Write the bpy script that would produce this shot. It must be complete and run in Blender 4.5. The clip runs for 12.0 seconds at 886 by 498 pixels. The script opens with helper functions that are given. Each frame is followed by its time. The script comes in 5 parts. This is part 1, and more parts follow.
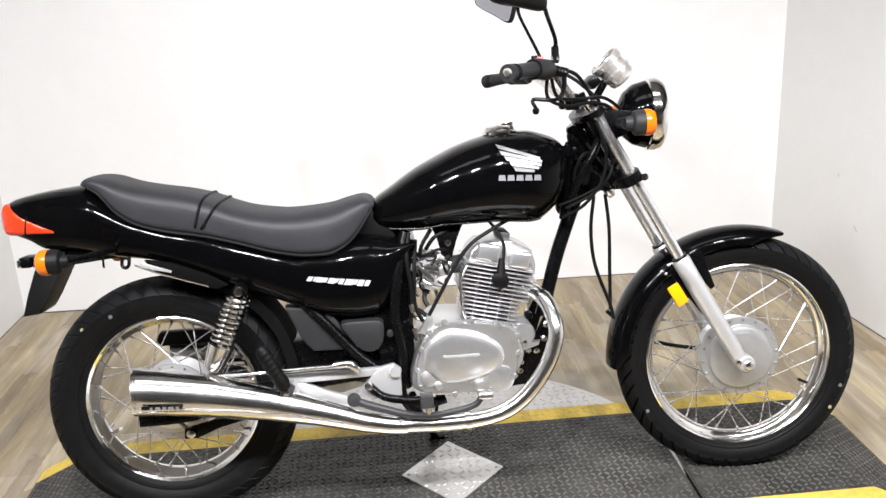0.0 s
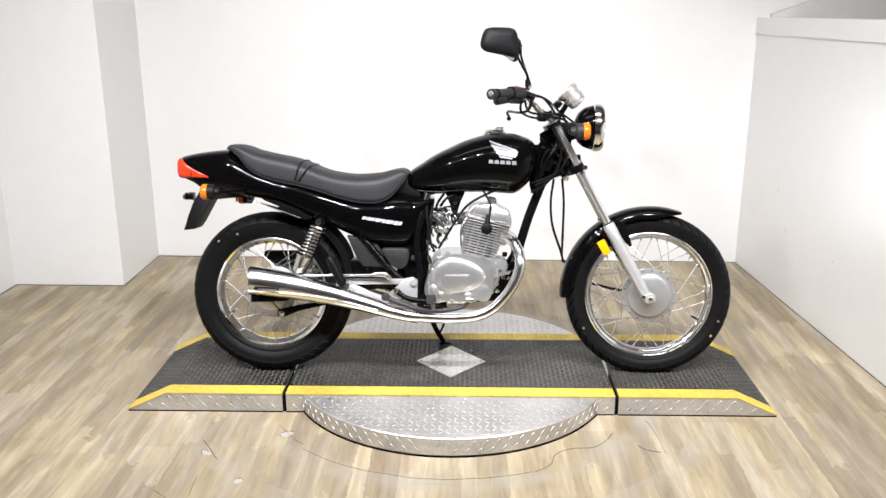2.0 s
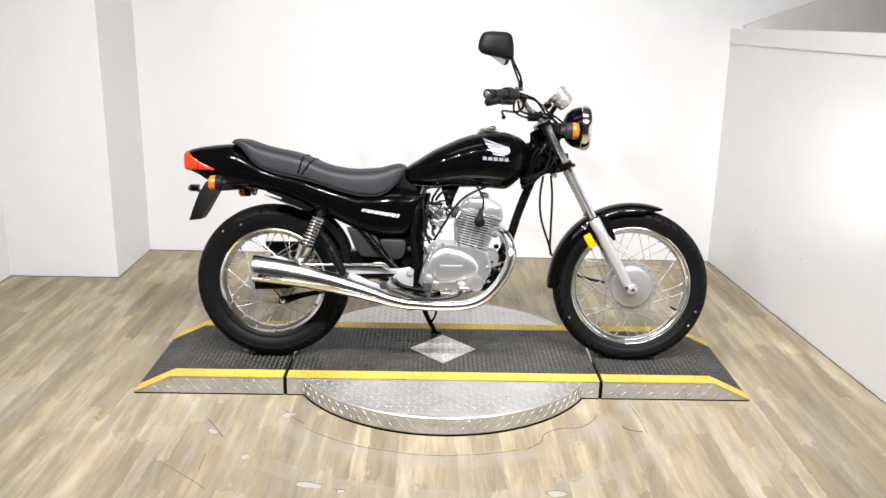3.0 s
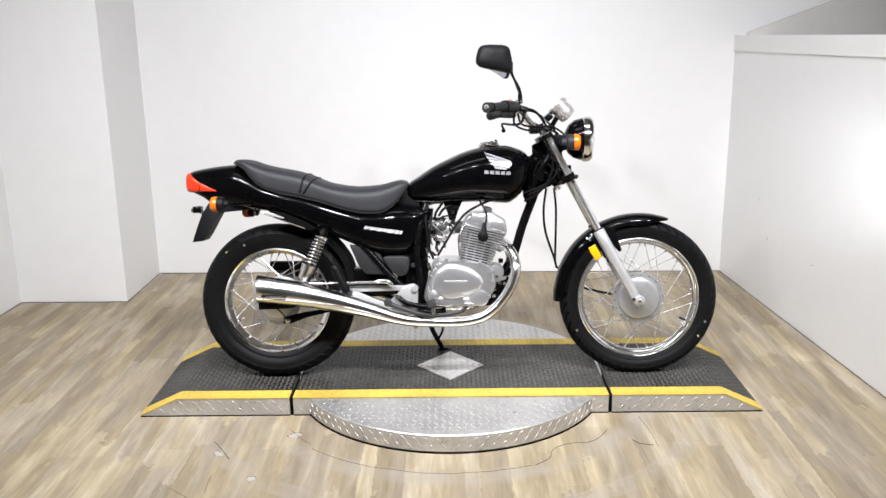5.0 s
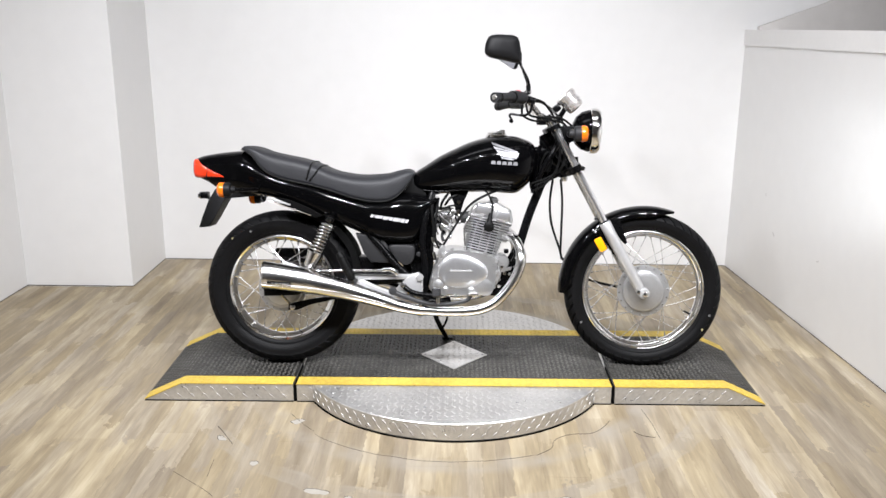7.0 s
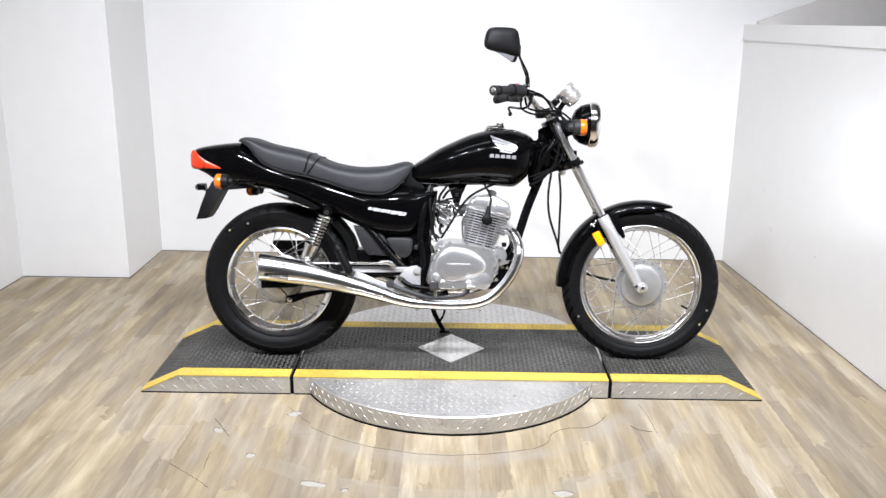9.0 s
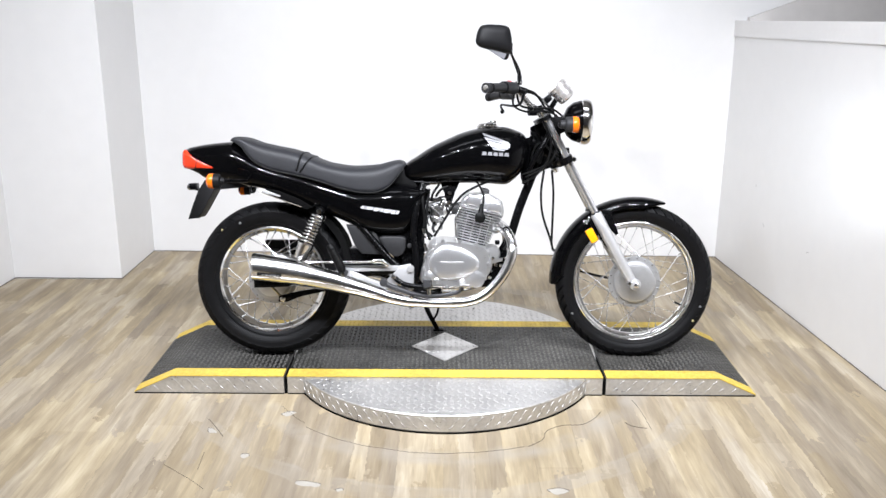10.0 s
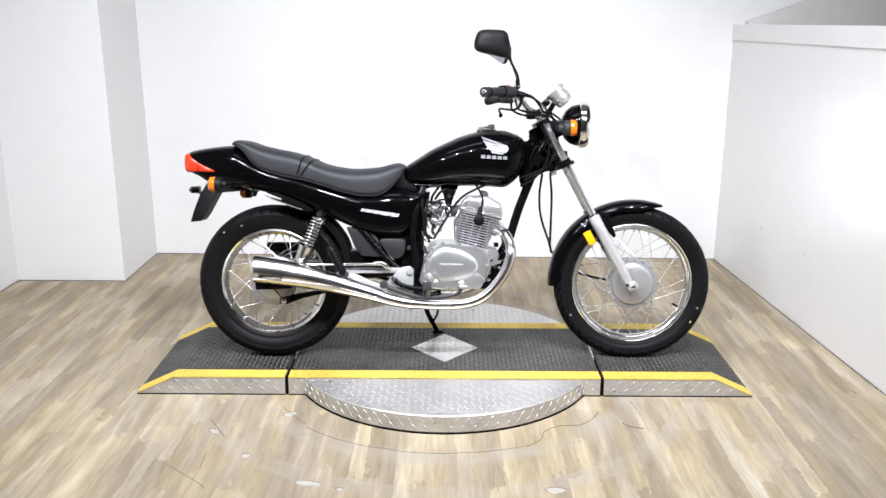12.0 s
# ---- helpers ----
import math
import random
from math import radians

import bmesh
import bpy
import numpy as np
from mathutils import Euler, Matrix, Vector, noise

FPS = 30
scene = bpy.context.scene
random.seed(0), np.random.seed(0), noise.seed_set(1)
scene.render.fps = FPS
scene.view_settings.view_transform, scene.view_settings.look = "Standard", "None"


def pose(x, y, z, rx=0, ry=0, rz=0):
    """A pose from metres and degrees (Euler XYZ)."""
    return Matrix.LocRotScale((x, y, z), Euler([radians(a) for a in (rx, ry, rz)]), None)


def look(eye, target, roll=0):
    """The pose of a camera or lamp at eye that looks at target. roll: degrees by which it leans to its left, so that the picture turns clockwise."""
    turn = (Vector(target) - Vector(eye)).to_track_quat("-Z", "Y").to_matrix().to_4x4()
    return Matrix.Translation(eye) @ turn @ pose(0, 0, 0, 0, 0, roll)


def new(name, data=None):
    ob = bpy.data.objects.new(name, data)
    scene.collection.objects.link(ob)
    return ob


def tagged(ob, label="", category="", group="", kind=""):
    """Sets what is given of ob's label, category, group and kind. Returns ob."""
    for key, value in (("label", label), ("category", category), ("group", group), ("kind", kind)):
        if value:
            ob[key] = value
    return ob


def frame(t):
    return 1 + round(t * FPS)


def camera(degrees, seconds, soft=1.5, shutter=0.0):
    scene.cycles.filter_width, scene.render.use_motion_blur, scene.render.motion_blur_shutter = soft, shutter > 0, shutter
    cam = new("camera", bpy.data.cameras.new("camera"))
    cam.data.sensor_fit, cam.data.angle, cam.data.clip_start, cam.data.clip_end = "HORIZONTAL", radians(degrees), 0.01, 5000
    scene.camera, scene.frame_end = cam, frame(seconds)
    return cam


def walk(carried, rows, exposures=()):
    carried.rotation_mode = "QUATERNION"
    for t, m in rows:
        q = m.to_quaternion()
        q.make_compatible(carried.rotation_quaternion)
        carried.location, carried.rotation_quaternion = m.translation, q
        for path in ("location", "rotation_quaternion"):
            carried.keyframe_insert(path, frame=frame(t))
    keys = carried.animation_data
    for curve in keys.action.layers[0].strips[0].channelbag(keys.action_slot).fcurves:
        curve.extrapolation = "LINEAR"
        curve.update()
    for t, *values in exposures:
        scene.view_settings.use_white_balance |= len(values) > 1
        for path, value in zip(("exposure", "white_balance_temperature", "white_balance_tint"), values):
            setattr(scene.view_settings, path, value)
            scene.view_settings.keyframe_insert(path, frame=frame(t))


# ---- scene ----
cam = camera(53.4, 12.0, soft=1.5)
PATH = [
    (0, (-0.133, -2.077, 1.391), (-0.008, -0.180, 0.770), -2.87),
    (0.2, (-0.081, -2.232, 1.439), (-0.030, -0.334, 0.810), -1.26),
    (0.5, (-0.015, -2.470, 1.456), (0.002, -0.571, 0.831), -0.37),
    (0.7, (-0.024, -2.616, 1.462), (0.028, -0.703, 0.881), -0.63),
    (1, (-0.059, -2.823, 1.483), (0.008, -0.926, 0.852), 0.8),
    (1.2, (-0.048, -2.956, 1.473), (-0.021, -1.042, 0.890), -0.32),
    (1.5, (0.01, -3.087, 1.498), (-0.02, -1.165, 0.947), 0.6),
    (1.7, (0.044, -3.165, 1.491), (0.002, -1.244, 0.936), -0.27),
    (2, (0.05, -3.248, 1.506), (0.002, -1.331, 0.939), -0.1),
    (2.2, (0.021, -3.317, 1.476), (0.014, -1.395, 0.923), -0.13),
    (2.5, (-0.046, -3.395, 1.504), (-0.008, -1.47, 0.964), 1.0),
    (2.7, (-0.065, -3.439, 1.480), (-0.056, -1.513, 0.940), 0.79),
    (3, (-0.052, -3.435, 1.497), (-0.027, -1.512, 0.946), 1.1),
    (3.2, (-0.034, -3.412, 1.506), (-0.043, -1.491, 0.95), 0.9),
    (4.8, (-0.001, -3.411, 1.49), (-0.021, -1.479, 0.973), -0.9),
    (5, (0.0, -3.415, 1.486), (-0.014, -1.482, 0.972), -0.7),
    (5.5, (0.001, -3.421, 1.485), (-0.02, -1.489, 0.969), -0.3),
    (6, (0.0, -3.424, 1.487), (-0.034, -1.497, 0.951), -0.2),
    (6.5, (-0.005, -3.422, 1.482), (-0.034, -1.494, 0.952), 0.1),
    (7, (-0.001, -3.421, 1.48), (-0.027, -1.493, 0.947), 0.2),
    (9, (-0.006, -3.415, 1.475), (-0.024, -1.491, 0.929), 0.6),
    (9.5, (-0.008, -3.414, 1.475), (-0.022, -1.491, 0.924), 0.6),
    (10, (-0.007, -3.411, 1.474), (-0.009, -1.488, 0.924), 0.3),
    (10.5, (-0.009, -3.415, 1.478), (-0.008, -1.491, 0.931), 0.4),
    (11, (-0.002, -3.423, 1.478), (-0.003, -1.499, 0.933), 0.3),
    (11.5, (0.001, -3.432, 1.48), (-0.002, -1.507, 0.938), 0.4),
    (12, (0.006, -3.446, 1.482), (-0.002, -1.521, 0.938), 0.2),
]
walk(cam, [(t, look(eye, target, roll)) for t, eye, target, roll in PATH], exposures=((0.0, -0.04, 6850, 10), (3.0, -0.08, 6850, 10), (5.0, -0.2, 6700, 10), (7.0, -0.2, 6700, 10), (9.0, -0.05, 6500, 10), (12.0, -0.02, 6450, 10)))

# ---- light ----
world = bpy.data.worlds.new("world")
world.use_nodes = True
world.node_tree.nodes["Background"].inputs[0].default_value = (0.9, 0.93, 1.0, 1)
world.node_tree.nodes["Background"].inputs[1].default_value = 0.05
scene.world = world
scene.view_settings.exposure = 0.0


def area_lamp(name, m, sx, sy, watts, colour=(0.90, 0.925, 1.0)):
    data = bpy.data.lights.new(name, "AREA")
    data.shape, data.size, data.size_y, data.energy, data.color = "RECTANGLE", sx, sy, watts, colour
    ob = new(name, data)
    ob.matrix_world = m
    return ob


# ceiling tubes over the display corner; a row of small lamps in front of it, high up and turned on to the platform
for lx in (-0.60, 0.75):
    area_lamp("ceiling_tube_light", look((lx, -0.45, 2.92), (lx, -0.45, 0)), 1.2, 0.35, 9)
for lx in (-1.60, -1.00, -0.35, 0.35, 1.00, 1.60):
    area_lamp("soft_lamp", look((lx, -1.8, 2.7), (lx * 0.4, 0.2, 0.4)), 0.15, 0.10, 21).data.spread = radians(112)
# a photographer's lamp beside the half wall, turned on to it
spot = bpy.data.lights.new("photo_lamp", "SPOT")
spot.energy, spot.spot_size, spot.spot_blend, spot.shadow_soft_size, spot.color = 135, radians(27), 1.0, 0.08, (0.86, 0.93, 1.0)
new("photo_lamp", spot).matrix_world = look((1.30, -1.35, 1.05), (1.70, 0.10, 0.83))


# ---- materials ----
def nodes_of(name):
    m = bpy.data.materials.new(name)
    m.use_nodes = True
    nt = m.node_tree
    return m, nt, nt.nodes["Principled BSDF"]


def rgba(c):
    return (c[0], c[1], c[2], 1)


def surf(name, colour, rough=0.5, metal=0.0, coat=0.0, vary=0.12, scale=18.0, bump=0.0, bump_scale=120.0, spec=0.5, rough_vary=0.06, trans=0.0, ior=1.45):
    """A surface with tone and gloss that vary at two scales, and a fine relief."""
    m, nt, p = nodes_of(name)
    N, L = nt.nodes, nt.links
    tc = N.new("ShaderNodeTexCoord")
    big, small = N.new("ShaderNodeTexNoise"), N.new("ShaderNodeTexNoise")
    big.inputs["Scale"].default_value, big.inputs["Detail"].default_value = scale, 3
    small.inputs["Scale"].default_value, small.inputs["Detail"].default_value = scale * 9, 4
    L.new(tc.outputs["Object"], big.inputs["Vector"])
    L.new(tc.outputs["Object"], small.inputs["Vector"])
    add = N.new("ShaderNodeMath")
    add.operation = "ADD"
    L.new(big.outputs["Fac"], add.inputs[0])
    L.new(small.outputs["Fac"], add.inputs[1])
    ramp = N.new("ShaderNodeMapRange")
    ramp.inputs["From Min"].default_value, ramp.inputs["From Max"].default_value = 0.6, 1.4
    L.new(add.outputs[0], ramp.inputs["Value"])
    mix = N.new("ShaderNodeMix")
    mix.data_type = "RGBA"
    mix.inputs[6].default_value = rgba([c * (1 - vary) for c in colour])
    mix.inputs[7].default_value = rgba([min(1, c * (1 + vary)) for c in colour])
    L.new(ramp.outputs[0], mix.inputs[0])
    L.new(mix.outputs[2], p.inputs["Base Color"])
    rr = N.new("ShaderNodeMapRange")
    rr.inputs["To Min"].default_value, rr.inputs["To Max"].default_value = max(0.01, rough - rough_vary), min(1, rough + rough_vary)
    L.new(ramp.outputs[0], rr.inputs["Value"])
    L.new(rr.outputs[0], p.inputs["Roughness"])
    p.inputs["Metallic"].default_value = metal
    p.inputs["Coat Weight"].default_value = coat
    p.inputs["Coat Roughness"].default_value = 0.03
    p.inputs["Specular IOR Level"].default_value = spec
    p.inputs["Transmission Weight"].default_value = trans
    p.inputs["IOR"].default_value = ior
    if bump:
        bn = N.new("ShaderNodeTexNoise")
        bn.inputs["Scale"].default_value, bn.inputs["Detail"].default_value = bump_scale, 3
        L.new(tc.outputs["Object"], bn.inputs["Vector"])
        b = N.new("ShaderNodeBump")
        b.inputs["Strength"].default_value, b.inputs["Distance"].default_value = bump, 0.002
        L.new(bn.outputs["Fac"], b.inputs["Height"])
        L.new(b.outputs[0], p.inputs["Normal"])
    return m


M_PAINT = surf("black_gloss_paint", (0.0014, 0.0014, 0.0016), 0.085, spec=0.16, vary=0.2, rough_vary=0.03, bump=1.0, bump_scale=13)
M_BLACK = surf("satin_black_metal", (0.0022, 0.0022, 0.0025), 0.28, vary=0.25, spec=0.14)
M_PLASTIC = surf("black_plastic", (0.006, 0.006, 0.0065), 0.5, spec=0.18, bump=0.15, bump_scale=400)
M_PEDAL = surf("worn_grey_steel", (0.030, 0.030, 0.032), 0.45, spec=0.4, vary=0.2)
M_GREYPLASTIC = surf("grey_plastic", (0.017, 0.017, 0.018), 0.5, spec=0.3, bump=0.1, bump_scale=400)
M_RUBBER = surf("tyre_rubber", (0.0045, 0.0045, 0.0049), 0.50, spec=0.14, vary=0.3, scale=12, bump=0.25, bump_scale=260)
M_VINYL = surf("black_seat_vinyl", (0.0135, 0.014, 0.0165), 0.54, vary=0.2, bump=0.4, bump_scale=500, spec=0.5)
M_PIPING = surf("black_rubber_trim", (0.0035, 0.0035, 0.0035), 0.5, spec=0.16)
M_CHROME = surf("chrome", (0.80, 0.79, 0.78), 0.10, metal=1.0, vary=0.05, rough_vary=0.04, bump=0.12, bump_scale=40)
M_FORK = surf("hard_chrome", (0.80, 0.80, 0.81), 0.16, metal=0.9, vary=0.03)
M_SPOKE = surf("bright_spoke_wire", (0.60, 0.60, 0.60), 0.25, metal=0.9, vary=0.05)
M_SILENCER = surf("blued_chrome", (0.80, 0.795, 0.79), 0.18, metal=1.0, vary=0.05, rough_vary=0.06, bump=0.8, bump_scale=16)
M_STEEL = surf("brushed_steel", (0.62, 0.61, 0.60), 0.24, metal=1.0, vary=0.08, scale=40)
M_LEG = surf("buffed_fork_alloy", (0.52, 0.52, 0.52), 0.38, metal=0.55, vary=0.06, scale=30)
M_ALLOY = surf("cast_alloy", (0.66, 0.66, 0.66), 0.32, metal=0.88, vary=0.07, scale=30, bump=0.18, bump_scale=500)
M_POLISHED = surf("polished_alloy", (0.75, 0.755, 0.77), 0.30, metal=0.90, vary=0.03, scale=12, rough_vary=0.02)
M_HUB = surf("dull_cast_alloy", (0.44, 0.44, 0.44), 0.40, metal=0.7, vary=0.1, scale=30, bump=0.15, bump_scale=500)
M_SILVER = surf("silver_painted_alloy", (0.56, 0.56, 0.56), 0.36, metal=0.6, vary=0.05)
# dark casting; on barrel and cam cap the tone holds the shade between parts
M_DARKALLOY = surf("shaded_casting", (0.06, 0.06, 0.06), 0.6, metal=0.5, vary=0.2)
M_AMBER = surf("amber_lens", (0.68, 0.140, 0.004), 0.18, vary=0.06, spec=0.6, coat=0.3)
M_REFLECTOR = surf("amber_reflector", (0.88, 0.36, 0.006), 0.2, vary=0.1, scale=60, coat=0.3)
M_RED = surf("red_lens", (0.62, 0.035, 0.008), 0.18, vary=0.08, spec=0.6, coat=0.3)
M_LOGO = surf("silver_badge", (0.27, 0.27, 0.28), 0.35, metal=0.4, vary=0.05)
M_WHITEMARK = surf("white_decal", (0.42, 0.42, 0.43), 0.4, vary=0.12, scale=60)
M_DIM = surf("grey_stamping", (0.30, 0.30, 0.30), 0.4, metal=0.6)
M_YELLOWDOT = surf("yellow_paint_dot", (0.36, 0.32, 0.16), 0.6)
M_GREYDOT = surf("grey_paint_dot", (0.13, 0.13, 0.13), 0.6)
M_GLASS = surf("lamp_glass", (0.95, 0.95, 0.95), 0.03, vary=0.02, trans=0.9)
M_MIRROR = surf("mirror_glass", (0.66, 0.68, 0.76), 0.02, metal=1.0, vary=0.01, rough_vary=0.01)
M_DIALCASE = surf("bright_dial_case", (0.84, 0.81, 0.78), 0.24, metal=0.8, vary=0.04)
M_DIALFACE = surf("dial_face", (0.02, 0.02, 0.022), 0.4)
M_PINK = surf("red_switch", (0.55, 0.12, 0.12), 0.45)
M_WALL = surf("white_wall_paint", (0.73, 0.725, 0.715), 0.5, vary=0.025, scale=1.3, bump=0.08, bump_scale=90, rough_vary=0.08)
M_TRIM = surf("white_trim_paint", (0.70, 0.69, 0.68), 0.4, vary=0.03, scale=4)
M_WALLSHADE = surf("wall_shade_grey", (0.60, 0.575, 0.55), 0.6, vary=0.05, scale=2, bump=0.05)
M_SCUFF = surf("grey_scuff", (0.55, 0.54, 0.53), 0.7)
# ceiling is out of view; kept dark so little light bounces on the walls
M_CEIL = surf("unseen_ceiling_grey", (0.26, 0.26, 0.26), 0.8, vary=0.05, scale=3)
# for the unseen closing walls; grey set by what paint and chrome reflect
M_SHOPWALL = surf("unseen_wall_grey", (0.34, 0.34, 0.34), 0.7, vary=0.15, scale=1.5)
M_TREAD = surf("aluminium_tread_plate", (0.54, 0.53, 0.515), 0.36, metal=0.7, vary=0.2, scale=9, rough_vary=0.12)
M_TREADLUG = surf("worn_aluminium_lugs", (0.50, 0.49, 0.475), 0.48, metal=0.62, vary=0.14, scale=12)
M_DECK = surf("black_tread_paint", (0.031, 0.030, 0.027), 0.48, spec=0.35, vary=0.85, scale=2.2, bump=0.15, bump_scale=300)
M_DECKLUG = surf("scuffed_black_lugs", (0.076, 0.073, 0.067), 0.36, spec=0.5, vary=0.8, scale=3.4)
M_YELLOW = surf("yellow_edge_paint", (0.58, 0.41, 0.07), 0.55, vary=0.30, scale=6, bump=0.1)
M_GAP = surf("dark_gap", (0.004, 0.004, 0.004), 0.9, spec=0.05)
M_CRACK = surf("dark_joint_line", (0.075, 0.063, 0.050), 0.9)
M_CHIP = surf("pale_torn_vinyl", (0.37, 0.345, 0.30), 0.8, vary=0.1, scale=30)


def plank_material():
    """Printed vinyl boards: each board three strips of short staves, cream to grey-brown, streaked along the board; a scuffed ring round the turntable."""
    m, nt, p = nodes_of("vinyl_plank")
    N, L = nt.nodes, nt.links
    geo, info = N.new("ShaderNodeNewGeometry"), N.new("ShaderNodeObjectInfo")

    def math(op, a, b=0.0):
        q = N.new("ShaderNodeMath")
        q.operation = op
        for k, v in ((0, a), (1, b)):
            if isinstance(v, (int, float)):
                q.inputs[k].default_value = v
            else:
                L.new(v, q.inputs[k])
        return q.outputs[0]

    def stretched(sx, sy, detail, dist):
        v = N.new("ShaderNodeVectorMath")
        v.operation = "MULTIPLY"
        v.inputs[1].default_value = (sx, sy, 1)
        L.new(geo.outputs["Position"], v.inputs[0])
        n = N.new("ShaderNodeTexNoise")
        n.inputs["Scale"].default_value, n.inputs["Detail"].default_value, n.inputs["Distortion"].default_value = 1.0, detail, dist
        L.new(v.outputs[0], n.inputs["Vector"])
        return n.outputs["Fac"]

    def noise2(a, b):
        c = N.new("ShaderNodeCombineXYZ")
        L.new(a, c.inputs[0])
        L.new(b, c.inputs[1])
        w = N.new("ShaderNodeTexWhiteNoise")
        w.noise_dimensions = "2D"
        L.new(c.outputs[0], w.inputs["Vector"])
        return w.outputs["Value"]

    broad, grain, fine, rough = stretched(12, 1.7, 3, 0.5), stretched(36, 3.6, 4, 0.8), stretched(150, 10, 3, 0.3), stretched(38, 26, 3, 0.4)
    sep = N.new("ShaderNodeSeparateXYZ")
    L.new(geo.outputs["Position"], sep.inputs[0])
    # staves with nearly straight sides and slightly ragged ends
    xs = math("ADD", math("ADD", sep.outputs[0], 2.5962), math("MULTIPLY", math("SUBTRACT", rough, 0.5), 0.022))
    col = math("FLOOR", math("DIVIDE", xs, 0.0508))
    start = noise2(col, math("MULTIPLY", col, 0.37))
    ys = math("ADD", sep.outputs[1], math("MULTIPLY", rough, 0.22))
    row = math("FLOOR", math("ADD", math("DIVIDE", ys, 0.46), math("MULTIPLY", start, 9.0)))
    stave, tint = noise2(col, row), noise2(row, col)
    tone = math("ADD", math("MULTIPLY", stave, 0.17), math("ADD", math("MULTIPLY", broad, 0.46), math("ADD", math("MULTIPLY", grain, 0.33), math("MULTIPLY", fine, 0.15))))
    tone = math("ADD", tone, math("MULTIPLY", math("SUBTRACT", info.outputs["Random"], 0.5), 0.07))
    ramp = N.new("ShaderNodeValToRGB")
    e = ramp.color_ramp.elements
    e[0].position, e[0].color = 0.32, (0.172, 0.138, 0.096, 1)
    e[1].position, e[1].color = 0.82, (0.53, 0.475, 0.372, 1)
    mid = e.new(0.54)
    mid.color = (0.282, 0.236, 0.168, 1)
    mid = e.new(0.68)
    mid.color = (0.398, 0.342, 0.250, 1)
    L.new(tone, ramp.inputs["Fac"])
    hue = N.new("ShaderNodeMix")
    hue.data_type, hue.blend_type = "RGBA", "MULTIPLY"
    hue.inputs[0].default_value = 1.0
    cool = N.new("ShaderNodeMix")
    cool.data_type = "RGBA"
    cool.inputs[6].default_value, cool.inputs[7].default_value = (1.04, 1.0, 0.90, 1), (0.985, 0.99, 1.04, 1)
    patch = N.new("ShaderNodeMapRange")
    patch.inputs["From Min"].default_value, patch.inputs["From Max"].default_value = 0.55, 1.15
    L.new(math("ADD", math("MULTIPLY", tint, 0.6), stretched(9, 2.0, 3, 0.8)), patch.inputs["Value"])
    L.new(patch.outputs[0], cool.inputs[0])
    L.new(ramp.outputs[0], hue.inputs[6])
    L.new(cool.outputs[2], hue.inputs[7])
    # worn grey bands round the turntable
    ln = N.new("ShaderNodeVectorMath")
    ln.operation = "LENGTH"
    L.new(geo.outputs["Position"], ln.inputs[0])
    wob = N.new("ShaderNodeTexNoise")
    wob.inputs["Scale"].default_value, wob.inputs["Detail"].default_value = 7, 6
    L.new(geo.outputs["Position"], wob.inputs["Vector"])
    rad = math("ADD", ln.outputs["Value"], math("MULTIPLY", math("SUBTRACT", wob.outputs["Fac"], 0.5), 0.07))
    worn = N.new("ShaderNodeMapRange")
    worn.inputs["From Min"].default_value, worn.inputs["From Max"].default_value = 0.40, 0.68
    L.new(wob.outputs["Fac"], worn.inputs["Value"])

    def band(r, half):
        d = math("ABSOLUTE", math("SUBTRACT", rad, r))
        k = N.new("ShaderNodeMapRange")
        k.inputs["From Min"].default_value, k.inputs["From Max"].default_value = half, half * 0.4
        L.new(d, k.inputs["Value"])
        return k.outputs[0]

    arcs = math("ADD", math("MULTIPLY", band(0.79, 0.060), 0.75), math("ADD", math("MULTIPLY", band(1.017, 0.045), 0.5), math("ADD", math("MULTIPLY", band(0.985, 0.009), 0.35), math("MULTIPLY", band(1.05, 0.008), 0.30))))
    pale = math("MULTIPLY", arcs, math("ADD", math("MULTIPLY", worn.outputs[0], 0.8), 0.2))
    mix = N.new("ShaderNodeMix")
    mix.data_type = "RGBA"
    mix.inputs[7].default_value = (0.315, 0.285, 0.240, 1)
    L.new(pale, mix.inputs[0])
    L.new(hue.outputs[2], mix.inputs[6])
    L.new(mix.outputs[2], p.inputs["Base Color"])
    rr = N.new("ShaderNodeMapRange")
    rr.inputs["To Min"].default_value, rr.inputs["To Max"].default_value = 0.46, 0.62
    L.new(grain, rr.inputs["Value"])
    L.new(rr.outputs[0], p.inputs["Roughness"])
    p.inputs["Specular IOR Level"].default_value = 0.22
    b = N.new("ShaderNodeBump")
    b.inputs["Strength"].default_value, b.inputs["Distance"].default_value = 0.12, 0.001
    L.new(fine, b.inputs["Height"])
    L.new(b.outputs[0], p.inputs["Normal"])
    return m


M_PLANK = plank_material()


# ---- mesh helpers ----
def finish(name, bm, material, parent=None, label="", angle=38):
    bmesh.ops.recalc_face_normals(bm, faces=bm.faces)
    me = bpy.data.meshes.new(name)
    bm.to_mesh(me)
    bm.free()
    me.materials.append(material)
    me.shade_smooth()
    me.set_sharp_from_angle(angle=radians(angle))
    ob = new(name, me)
    if parent is not None:
        ob.parent = parent
    if label:
        ob["label"] = label
    return ob


def part(name, bm, material, parent, label="", angle=38):
    """One mesh object under a thing or under a part."""
    return finish(name, bm, material, parent, label, angle)


